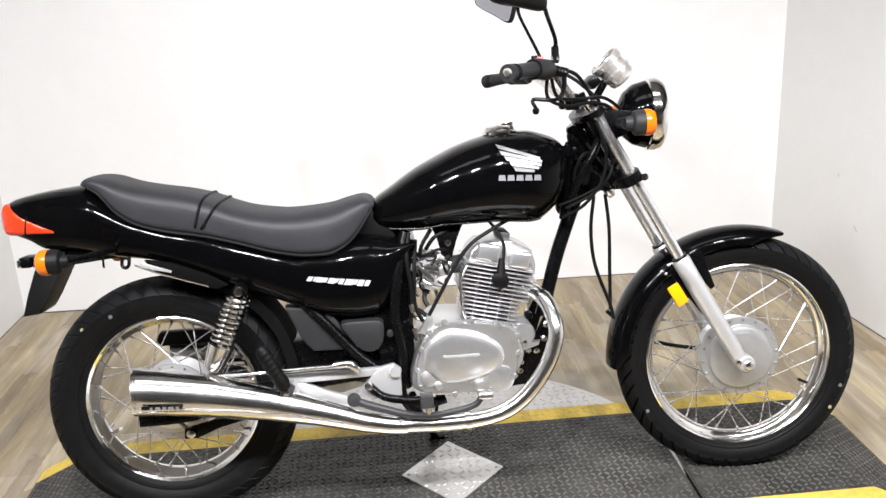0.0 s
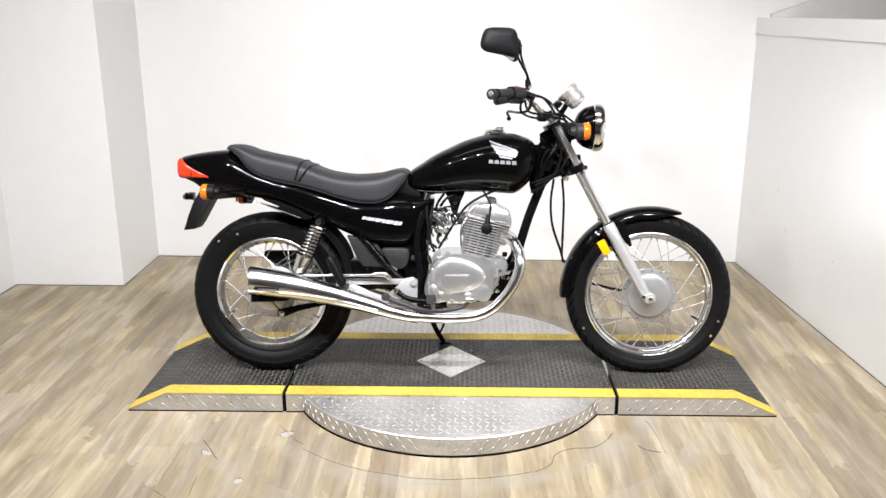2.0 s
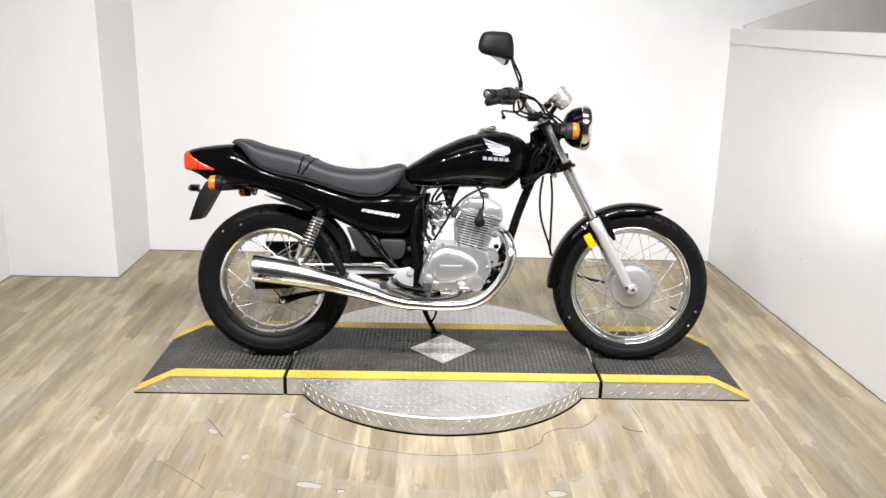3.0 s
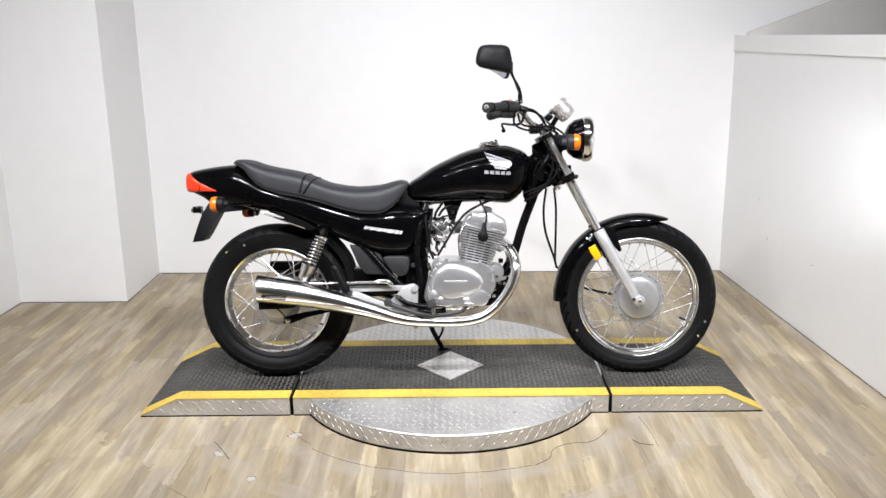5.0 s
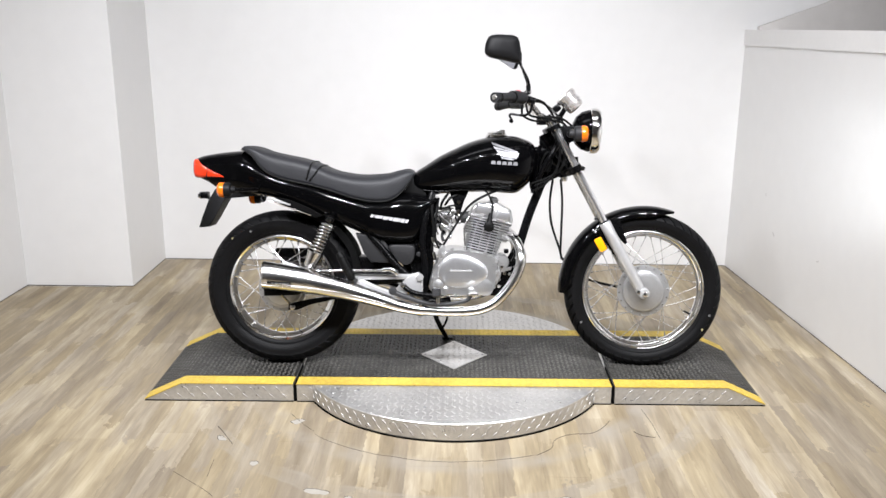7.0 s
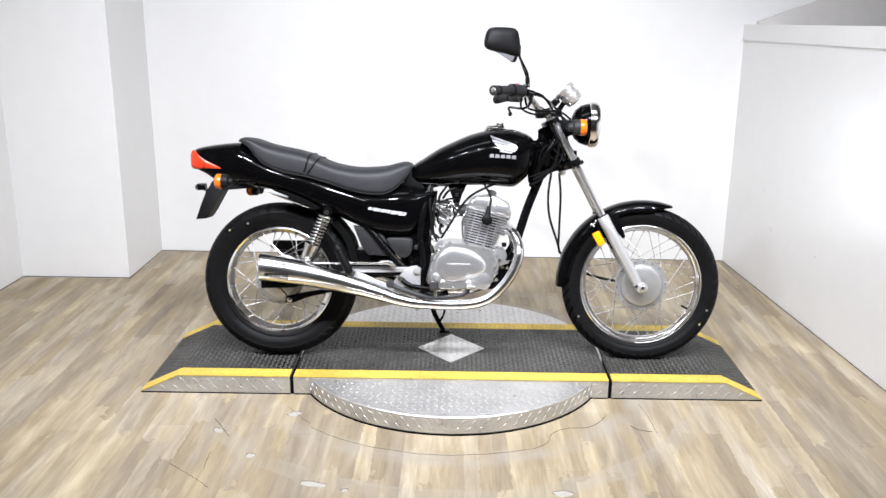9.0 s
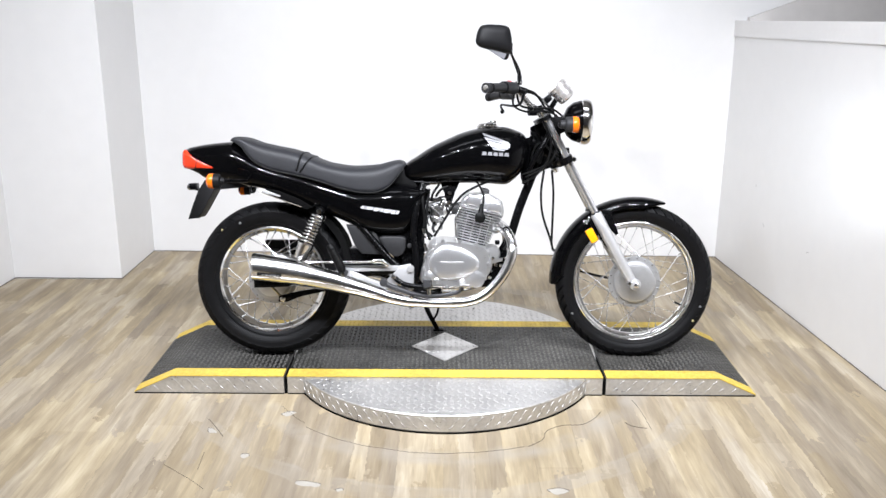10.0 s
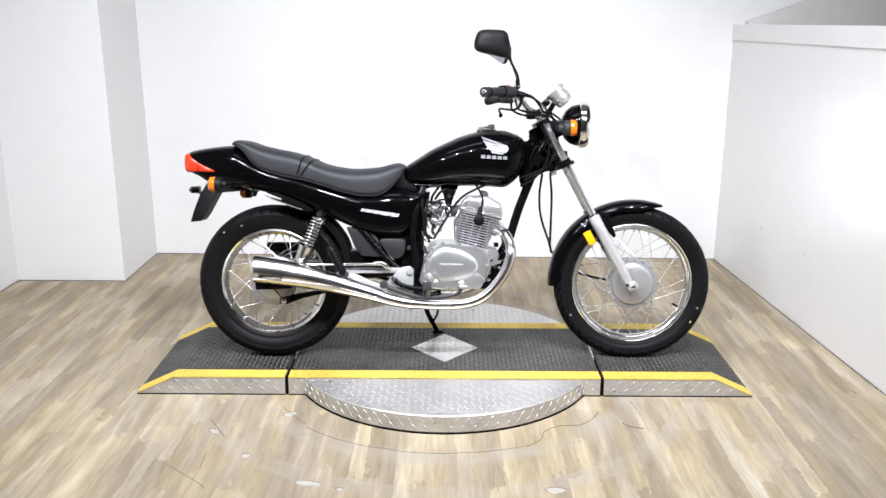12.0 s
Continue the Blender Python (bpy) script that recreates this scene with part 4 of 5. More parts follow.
for x, z, r in ((0.030, 0.312, 0.015), (-0.070, 0.318, 0.012)):
    part("inspection_cap", spun([(0, 0.0), (r, 0.0), (r * 0.95, 0.006), (r * 0.5, 0.009), (0, 0.009)], axis_to((x, -0.138, z), (0, -1, 0)), 20), M_ALLOY, engine)
for x, z in ((0.140, 0.355), (0.150, 0.405), (0.108, 0.306), (0.005, 0.292), (-0.075, 0.296)):
    part("bolt", spun([(0, 0), (0.006, 0), (0.006, 0.006), (0, 0.008)], axis_to((x, -0.118, z), (0, -1, 0)), 8), M_CHROME, engine)
part("oil_pipe", bar([(0.012, -0.095, 0.462), (0.004, -0.098, 0.50), (0.004, -0.096, 0.56), (0.022, -0.09, 0.600)], 0.0032, 8, 4), M_STEEL, engine)
part("boss", spun([(0, 0.0), (0.022, 0.0), (0.020, 0.012), (0.008, 0.016), (0, 0.016)], axis_to((-0.092, -0.132, 0.337), (0, -1, 0)), 24), M_ALLOY, engine)
starter = part("starter_cap", spun([(0, 0.0), (0.0285, 0.0), (0.0290, 0.09), (0.026, 0.097), (0, 0.099)], axis_to((0.150, -0.014, 0.421), (0, -1, 0)), 32), M_ALLOY, engine, "round silver end cap")
part("terminal", block((0.018, 0.03, 0.016), pose(0.168, -0.075, 0.462), 0.003), M_BLACK, engine)
part("starter_mount", plate([(0.115, 0.39), (0.15, 0.382), (0.185, 0.392), (0.19, 0.404), (0.15, 0.398), (0.118, 0.41)], -0.112, -0.096, 0.003), M_ALLOY, engine)

LEANF = radians(13.8)
CU, CA = Vector((math.cos(LEANF), 0, -math.sin(LEANF))), Vector((math.sin(LEANF), 0, math.cos(LEANF)))


def cyl_matrix(at):
    m = Matrix((CU, (0, 1, 0), CA)).transposed().to_4x4()
    return Matrix.Translation(at) @ m


base, top_c = Vector((0.0645, 0, 0.4475)), Vector((0.100, 0, 0.590))
# barrel coloured dark for the shade in the fin gaps
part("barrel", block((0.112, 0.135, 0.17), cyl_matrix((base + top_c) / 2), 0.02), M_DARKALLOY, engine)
FINS = 15
for i in range(FINS):
    u = i / (FINS - 1)
    c = base + CA * (0.146 * u)
    hl = 0.066 + (0.022 if u > 0.47 else 0.012 * u)
    fin = part("cylinder_fin", block((2 * hl, 0.172 if u < 0.5 else 0.18, 0.0038), cyl_matrix(c + CU * (0.004 * u)), 0.0014, 1), M_ALLOY, engine)
for k in (-0.042, -0.012, 0.020, 0.048):
    part("fin_rib", block((0.003, 0.008, 0.120), cyl_matrix(base + CA * 0.066 + CU * k + Vector((0, -0.0805, 0))), 0.002, 1), M_ALLOY, engine)
head = part("head_cover", plate([(0.018, 0.598), (0.034, 0.634), (0.052, 0.650), (0.124, 0.655), (0.140, 0.648), (0.186, 0.622), (0.194, 0.585), (0.190, 0.560)], -0.072, 0.072, 0.010, 1, 3), M_ALLOY, engine, "cast cylinder head cover")
for cx, cz, w in ((0.077, 0.627, 0.056), (0.154, 0.603, 0.050)):
    part("rocker_cap", block((w, 0.030, 0.042), Matrix.Translation((cx, -0.077, cz)) @ pose(0, 0, 0, 0, 13, 0), 0.007, 3), M_POLISHED, engine)
# dark for the shaded valley between the rocker caps
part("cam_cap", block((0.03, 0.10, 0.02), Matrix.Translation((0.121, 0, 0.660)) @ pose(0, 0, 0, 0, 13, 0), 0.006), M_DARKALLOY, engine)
plug = part("spark_plug_cap", bar([(0.100, -0.085, 0.565), (0.098, -0.110, 0.563), (0.097, -0.125, 0.562), (0.097, -0.129, 0.562)], [0.016, 0.0215, 0.0215, 0.014], 8, 1), M_PIPING, engine, "black spark plug cap")
part("cap_stem", bar([(0.099, -0.118, 0.57), (0.104, -0.112, 0.615)], [0.013, 0.007], 12, 1), M_PIPING, engine)
part("ignition_lead", bar([(0.106, -0.112, 0.60), (0.112, -0.10, 0.645), (0.098, -0.085, 0.680), (0.085, -0.06, 0.700)], 0.0042, 8, 5), M_PIPING, engine)
part("clutch_cable", bar([(0.13, -0.06, 0.70), (0.09, -0.085, 0.685), (0.035, -0.10, 0.655), (-0.005, -0.105, 0.61), (-0.045, -0.11, 0.545), (-0.085, -0.115, 0.480)], 0.0048, 8, 5), M_PIPING, bike, "black clutch cable")
part("clutch_lever", plate([(-0.108, 0.448), (-0.085, 0.49), (-0.072, 0.485), (-0.07, 0.46), (-0.09, 0.442)], -0.125, -0.105, 0.003), M_ALLOY, engine)
# carburettor and intake
carb = part("carburettor", block((0.062, 0.075, 0.048), pose(-0.066, 0, 0.588), 0.010, 3), M_ALLOY, bike, "small silver carburettor")
part("float_bowl", block((0.046, 0.055, 0.034), pose(-0.070, -0.004, 0.548), 0.009), M_ALLOY, carb)
part("round_cover", spun([(0, 0), (0.018, 0), (0.018, 0.010), (0.014, 0.013), (0.012, 0.009), (0.007, 0.010), (0.006, 0.017), (0, 0.017)], axis_to((-0.066, -0.040, 0.574), (0, -1, 0)), 28), M_ALLOY, carb)
part("cable_bracket", plate([(-0.108, 0.628), (-0.104, 0.636), (-0.040, 0.630), (-0.036, 0.612), (-0.046, 0.610), (-0.050, 0.620), (-0.100, 0.622)], -0.056, -0.050, 0.001), M_STEEL, carb)
part("side_cap", block((0.030, 0.012, 0.026), Matrix.Translation((-0.088, -0.048, 0.604)) @ pose(0, 0, 0, 0, -18, 0), 0.003), M_SILVER, carb)
part("vacuum_pipe", bar([(-0.050, -0.045, 0.614), (-0.036, -0.058, 0.618), (-0.020, -0.05, 0.606)], 0.0048, 8, 4), M_SILVER, carb)
part("idle_screw", bar([(-0.104, -0.05, 0.562), (-0.084, -0.062, 0.556)], [0.006, 0.0035], 8, 1), M_SILVER, carb)
part("fuel_joint", bar([(-0.098, -0.04, 0.585), (-0.112, -0.05, 0.592), (-0.116, -0.05, 0.61)], 0.0045, 8, 4), M_SILVER, carb)
part("heel_plate", plate([(-0.086, 0.556), (-0.048, 0.566), (-0.044, 0.552), (-0.060, 0.540), (-0.084, 0.542)], -0.058, -0.052, 0.002), M_SILVER, carb)
part("carb_top", spun([(0, 0.0), (0.026, 0.0), (0.027, 0.008), (0.020, 0.020), (0, 0.022)], axis_to((-0.064, 0.0, 0.610), (0.2, 0, 1)), 24), M_ALLOY, carb)
part("intake", bar([(-0.036, 0, 0.588), (0.026, 0, 0.590)], [0.021, 0.025], 16, 1), M_DARKALLOY, carb)
part("intake_clamp", bar([(-0.022, 0, 0.588), (-0.012, 0, 0.588)], 0.026, 18, 1), M_STEEL, carb)
for pts, r, mat in (([(-0.098, -0.045, 0.615), (-0.078, -0.062, 0.600), (-0.058, -0.060, 0.606), (-0.040, -0.052, 0.628)], 0.0032, M_STEEL), ([(-0.044, -0.05, 0.625), (-0.040, -0.055, 0.598), (-0.048, -0.058, 0.570)], 0.003, M_STEEL),
                    ([(-0.030, -0.045, 0.632), (-0.034, -0.06, 0.600), (-0.026, -0.062, 0.575)], 0.0035, M_PIPING), ([(-0.080, -0.03, 0.535), (-0.086, -0.05, 0.515), (-0.078, -0.055, 0.498)], 0.006, M_GREYPLASTIC), ([(-0.095, -0.05, 0.57), (-0.108, -0.06, 0.548), (-0.100, -0.062, 0.525)], 0.0035, M_STEEL),
                    ([(-0.055, -0.03, 0.530), (-0.052, -0.05, 0.518), (-0.058, -0.05, 0.508)], 0.005, M_STEEL)):
    part("carb_link", bar(pts, r, 8, 4), mat, carb)
for x, z in ((-0.094, 0.602), (-0.046, 0.598), (-0.052, 0.562), (-0.090, 0.556)):
    part("screw", spun([(0, 0), (0.005, 0), (0.0045, 0.005), (0, 0.006)], axis_to((x, -0.040, z), (0, -1, 0)), 10), M_STEEL, carb)
part("throttle_wheel", plate([(-0.090, 0.590), (-0.072, 0.610), (-0.050, 0.602), (-0.046, 0.584), (-0.060, 0.592), (-0.074, 0.586)], -0.068, -0.062, 0.001, 2), M_STEEL, carb)
part("choke_arm", plate([(-0.100, 0.600), (-0.094, 0.606), (-0.058, 0.570), (-0.060, 0.560), (-0.068, 0.562)], -0.074, -0.070, 0.001), M_STEEL, carb)
part("pump_body", block((0.020, 0.03, 0.026), Matrix.Translation((-0.036, -0.045, 0.586)) @ pose(0, 0, 0, 0, 24, 0), 0.004), M_ALLOY, carb)
part("drain_plug", spun([(0, 0), (0.010, 0), (0.010, 0.012), (0.006, 0.016), (0, 0.016)], axis_to((-0.078, -0.020, 0.535), (-0.2, -0.2, -1)), 8), M_STEEL, carb)
for pts, r, mat in (([(-0.092, -0.06, 0.622), (-0.070, -0.07, 0.632), (-0.046, -0.066, 0.640), (-0.022, -0.055, 0.636)], 0.0035, M_PIPING), ([(-0.060, -0.06, 0.640), (-0.052, -0.072, 0.622), (-0.064, -0.076, 0.604)], 0.0026, M_PIPING),
                    ([(-0.098, -0.058, 0.600), (-0.090, -0.074, 0.580), (-0.096, -0.074, 0.556), (-0.088, -0.066, 0.540)], 0.0028, M_PIPING), ([(-0.030, -0.05, 0.615), (-0.018, -0.06, 0.600), (-0.024, -0.06, 0.580)], 0.003, M_STEEL),
                    ([(-0.086, -0.070, 0.566), (-0.066, -0.078, 0.556), (-0.050, -0.072, 0.548)], 0.003, M_STEEL), ([(-0.050, -0.06, 0.560), (-0.036, -0.066, 0.552), (-0.030, -0.06, 0.566)], 0.0025, M_PIPING),
                    ([(-0.105, -0.09, 0.50), (-0.085, -0.098, 0.484), (-0.078, -0.10, 0.470)], 0.0055, M_PIPING), ([(-0.118, -0.10, 0.486), (-0.100, -0.11, 0.478), (-0.085, -0.11, 0.482)], 0.004, M_STEEL)):
    part("carb_link", bar(pts, r, 8, 4), mat, carb)
part("frame_plate", plate([(-0.102, 0.665), (-0.116, 0.60), (-0.124, 0.50), (-0.118, 0.455), (-0.120, 0.40), (-0.142, 0.30), (-0.20, 0.30), (-0.215, 0.5), (-0.19, 0.665)], -0.086, -0.060, 0.003), M_BLACK, bike)
part("duct_box", block((0.055, 0.13, 0.20), pose(-0.158, 0, 0.54), 0.012), M_PIPING, bike)
part("air_duct", bar([(-0.09, 0, 0.588), (-0.15, 0, 0.58)], [0.024, 0.032], 16, 1), M_PIPING, bike, "black rubber intake duct")
for pts in ([(-0.115, -0.09, 0.69), (-0.125, -0.112, 0.63), (-0.118, -0.118, 0.55), (-0.125, -0.12, 0.47)], [(-0.10, -0.08, 0.67), (-0.108, -0.105, 0.60), (-0.112, -0.112, 0.52), (-0.095, -0.118, 0.475)],
            [(-0.06, -0.06, 0.69), (-0.085, -0.075, 0.655), (-0.092, -0.07, 0.625)], [(0.0, -0.05, 0.69), (-0.05, -0.06, 0.672), (-0.075, -0.05, 0.64)]):
    part("hose", bar(pts, 0.005, 8, 5), M_PIPING, bike)
for pts in ([(-0.122, -0.119, 0.52), (-0.118, -0.121, 0.50)], [(-0.118, -0.116, 0.46), (-0.11, -0.12, 0.43)]):
    part("hose_clip", bar(pts, 0.0075, 8, 1), M_CHROME, bike)

# exhausts
for s in (-1, 1):
    label = "chrome exhaust pipe and tapered silencer"
    exhaust = part("exhaust", bar([(0.140, s * 0.040, 0.522), (0.180, s * 0.072, 0.522), (0.207, s * 0.112, 0.501), (0.222, s * 0.155, 0.445), (0.207, s * 0.165, 0.385), (0.170, s * 0.17, 0.322), (0.115, s * 0.172, 0.268), (0.045, s * 0.175, 0.242), (-0.06, s * 0.178, 0.237), (-0.17, s * 0.182, 0.243)], 0.0195, 18, 5), M_SILENCER, bike, label)
    c = [(-0.15, 0.243, 0.0205), (-0.19, 0.247, 0.0215), (-0.246, 0.259, 0.0235), (-0.35, 0.292, 0.031), (-0.463, 0.323, 0.0395), (-0.60, 0.353, 0.0485), (-0.72, 0.3695, 0.0530), (-0.765, 0.375, 0.0540)]
    bm = bmesh.new()
    tube(bm, [(x, s * 0.19, z) for x, z, _ in c], [r for *_, r in c], 28, 1)
    sil = part("silencer", bm, M_SILENCER, exhaust, "tapered chrome silencer")
    part("end_cap", spun([(0.0540, -0.010), (0.0545, 0.000), (0.052, 0.003), (0.046, -0.006), (0.020, -0.008), (0.018, -0.004), (0, -0.004)], axis_to((-0.765, s * 0.19, 0.375), (-1, 0, -0.08)), 28), M_STEEL, exhaust)
    # black tapered wedge below the silencer's rear end
    part("tail_wedge", plate([(-0.766, 0.340), (-0.766, 0.297), (-0.70, 0.300), (-0.64, 0.301), (-0.615, 0.310), (-0.64, 0.325)], s * 0.19 - 0.022, s * 0.19 + 0.022, 0.008), M_BLACK, exhaust, "black wedge under the silencer")
    part("silencer_seam", bar([(-0.765, s * 0.246, 0.345), (-0.6, s * 0.237, 0.334), (-0.45, s * 0.227, 0.311), (-0.3, s * 0.218, 0.272)], 0.0028, 6, 4), M_CHROME, exhaust)
    part("clamp", bar([(-0.155, s * 0.184, 0.243), (-0.175, s * 0.184, 0.245)], 0.0245, 18, 1), M_STEEL, exhaust)
    part("clamp_bolt", bar([(-0.165, s * 0.21, 0.262), (-0.165, s * 0.165, 0.270)], 0.005, 8, 1), M_CHROME, exhaust)
    part("heat_clip", bar([(-0.01, s * 0.177, 0.238), (0.002, s * 0.177, 0.2385)], 0.0225, 16, 1), M_STEEL, exhaust)
    part("flange", bar([(0.155, s * 0.050, 0.523), (0.168, s * 0.062, 0.523)], 0.026, 16, 1), M_ALLOY, exhaust)
stamp = part("stamped_plate", block((0.090, 0.0012, 0.009), Matrix.Translation((-0.700, -0.2452, 0.353)) @ pose(0, 0, 0, 0, 3, 2), 0.0005), M_PIPING, bike, "dark stamped strip, lettering shown as bars")
for k, w in enumerate((0.010, 0.006, 0.011, 0.008, 0.012, 0.007)):
    part("letter_bar", block((w, 0.0012, 0.0055), Matrix.Translation((-0.738 + 0.0145 * k, -0.2462, 0.3535 - 0.0007 * k)) @ pose(0, 0, 0, 0, 3, 2), 0.0003), M_DIM, stamp)

# swing arm, shocks, torque arm
for s in (-1, 1):
    arm = part("swing_arm", bar([(-0.17, s * 0.085, 0.36), (-0.45, s * 0.10, 0.335), (-0.745, s * 0.10, 0.304)], 0.019, 12, 3), M_BLACK, bike, "black swing arm")
    part("axle_nut", spun([(0, 0), (0.015, 0), (0.014, 0.012), (0, 0.014)], axis_to((-0.725, s * 0.118, 0.304), (0, s, 0)), 6), M_CHROME, arm)
    top_s, low_s = Vector((-0.520, s * 0.135, 0.588)), Vector((-0.612, s * 0.135, 0.375))
    ax = (low_s - top_s).normalized()
    shock = part("shock_absorber", bar([top_s, low_s], 0.011, 12, 1), M_CHROME, bike, "chrome coil-over shock absorber")
    helix, turns, seg = [], 9.5, 16
    side = Vector((0, 1, 0))
    up = ax.cross(side)
    for q in range(int(turns * seg) + 1):
        a = 2 * math.pi * q / seg
        helix.append(top_s + ax * (0.015 + 0.125 * q / (turns * seg)) + (side * math.cos(a) + up * math.sin(a)) * 0.0255)
    part("spring", bar(helix, 0.0046, 8, 1), M_CHROME, shock, "chrome coil spring")
    part("lower_shroud", bar([top_s + ax * 0.140, top_s + ax * 0.150, low_s - ax * 0.03], [0.032, 0.0305, 0.024], 20, 1), M_CHROME, shock)
    part("top_mount", bar([top_s - Vector((0, 0.02, 0)), top_s + Vector((0, 0.02, 0))], 0.016, 16, 1), M_BLACK, shock)
    part("top_nut", spun([(0, 0), (0.012, 0), (0.010, 0.010), (0, 0.012)], axis_to(top_s + Vector((0, s * 0.02, 0)), (0, s, 0)), 12), M_CHROME, shock)
torque = part("brake_arm", plate([(-0.692, 0.224), (-0.690, 0.250), (-0.662, 0.252), (-0.60, 0.270), (-0.50, 0.286), (-0.50, 0.270), (-0.60, 0.248), (-0.660, 0.224)], -0.108, -0.094, 0.003), M_BLACK, bike, "black rear brake arm")
part("bolt", spun([(0, 0), (0.011, 0), (0.011, 0.006), (0.006, 0.009), (0, 0.009)], axis_to((-0.674, -0.108, 0.238), (0, -1, 0)), 12), M_STEEL, torque)
part("brake_lever", bar([(-0.674, -0.10, 0.238), (-0.72, -0.10, 0.285)], 0.005, 8, 1), M_STEEL, torque)

# alloy footrest hanger, pegs, pedal
hanger = part("footrest_hanger", plate([(-0.222, 0.364), (-0.200, 0.379), (-0.173, 0.384), (-0.157, 0.370), (-0.158, 0.284), (-0.182, 0.284), (-0.214, 0.308), (-0.243, 0.297), (-0.262, 0.284), (-0.284, 0.300), (-0.250, 0.328)], -0.148, -0.130, 0.004), M_SILVER, bike, "silver alloy footrest hanger")
for outline, y0 in (([(-0.440, 0.374), (-0.195, 0.377), (-0.195, 0.357), (-0.440, 0.352)], -0.145), ([(-0.422, 0.356), (-0.396, 0.356), (-0.330, 0.326), (-0.262, 0.302), (-0.256, 0.285), (-0.282, 0.281), (-0.350, 0.302), (-0.422, 0.332)], -0.1435)):
    part("hanger_bar", plate(outline, y0, -0.128, 0.004), M_SILVER, hanger)
part("hanger_foot", plate([(-0.455, 0.362), (-0.41, 0.366), (-0.40, 0.338), (-0.445, 0.325), (-0.47, 0.335)], -0.19, -0.135, 0.006), M_SILVER, hanger)
part("pivot_cap", spun([(0, 0), (0.015, 0), (0.013, 0.012), (0, 0.014)], axis_to((-0.170, -0.147, 0.366), (0, -1, 0)), 20), M_SILVER, hanger)
rear_peg = part("passenger_peg", bar([(-0.428, -0.205, 0.362), (-0.434, -0.205, 0.378), (-0.440, -0.206, 0.390), (-0.472, -0.210, 0.458), (-0.476, -0.210, 0.466)], [0.015, 0.019, 0.0165, 0.0155, 0.010], 14, 1), M_PIPING, bike, "folded black rubber passenger footrest")
part("peg_yoke", block((0.028, 0.03, 0.034), Matrix.Translation((-0.424, -0.195, 0.352)) @ pose(0, 0, 0, 0, 25, 0), 0.005), M_PEDAL, rear_peg)
part("peg_pin", spun([(0, 0), (0.008, 0), (0.007, 0.005), (0, 0.006)], axis_to((-0.424, -0.21, 0.354), (0, -1, 0)), 12), M_CHROME, rear_peg)
for q in range(5):
    part("rib", bar([(-0.4445 - 0.0055 * q, -0.2065 - 0.0006 * q, 0.400 + 0.0115 * q), (-0.4468 - 0.0055 * q, -0.2068 - 0.0006 * q, 0.4050 + 0.0115 * q)], 0.0178, 14, 1), M_PIPING, rear_peg)
rod = part("brake_rod", bar([(-0.60, -0.16, 0.389), (-0.29, -0.165, 0.394)], 0.0052, 10, 1), M_CHROME, bike, "chrome rear brake rod")
part("rod_end", bar([(-0.315, -0.165, 0.396), (-0.28, -0.165, 0.397), (-0.262, -0.165, 0.386), (-0.260, -0.165, 0.376)], [0.009, 0.0105, 0.0105, 0.008], 10, 4), M_CHROME, rod)
pedal = part("brake_pedal", bar([(-0.266, -0.19, 0.314), (-0.245, -0.192, 0.304), (-0.20, -0.195, 0.289), (-0.155, -0.198, 0.275), (-0.10, -0.20, 0.266), (-0.04, -0.20, 0.272), (0.012, -0.20, 0.284), (0.030, -0.20, 0.305)], [0.0105, 0.010, 0.0095, 0.009, 0.0085, 0.008, 0.0075, 0.007], 12, 4), M_PEDAL, bike, "grey steel brake pedal")
part("pedal_pad", block((0.036, 0.05, 0.012), pose(0.036, -0.215, 0.314), 0.005), M_STEEL, pedal)
part("pedal_pivot", spun([(0, 0), (0.016, 0), (0.015, 0.012), (0.007, 0.014), (0, 0.014)], axis_to((-0.272, -0.19, 0.318), (0, -1, 0)), 18), M_PEDAL, pedal)
part("peg_arm", bar([(-0.236, -0.15, 0.336), (-0.20, -0.165, 0.310), (-0.14, -0.175, 0.300), (-0.10, -0.185, 0.302)], 0.010, 10, 4), M_BLACK, bike)
part("bolt", spun([(0, 0), (0.010, 0), (0.009, 0.008), (0, 0.010)], axis_to((-0.236, -0.158, 0.336), (0, -1, 0)), 14), M_STEEL, bike)
for s in (-1, 1):
    peg = part("rider_peg", bar([(-0.10, s * 0.18, 0.303), (-0.101, s * 0.215, 0.314), (-0.104, s * 0.280, 0.328), (-0.104, s * 0.290, 0.329)], [0.018, 0.021, 0.0215, 0.017], 4, 1), M_PEDAL, bike, "black rubber rider footrest")
    part("peg_bolt", bar([(-0.098, s * 0.20, 0.305), (-0.098, s * 0.20, 0.268)], 0.007, 8, 1), M_CHROME, peg)

# side stand on the far side, foot on the deck
FOOT = Vector((-0.070, 0.250, 0.046))
stand = part("side_stand", bar([(-0.130, 0.12, 0.215), (-0.108, 0.175, 0.135), FOOT], [0.012, 0.0105, 0.010], 10, 3), M_BLACK, bike, "black side stand, lowered")
part("stand_foot", block((0.046, 0.036, 0.008), Matrix.Translation(FOOT + Vector((0.006, 0.004, -0.004))) @ pose(0, 0, 0, 9.0), 0.003), M_BLACK, stand)
part("stand_spring", bar([(-0.06, 0.12, 0.215), (-0.066, 0.165, 0.140), (-0.083, 0.20, 0.098)], 0.005, 8, 3), M_BLACK, stand)

# front end
bm = bmesh.new()
rings = []
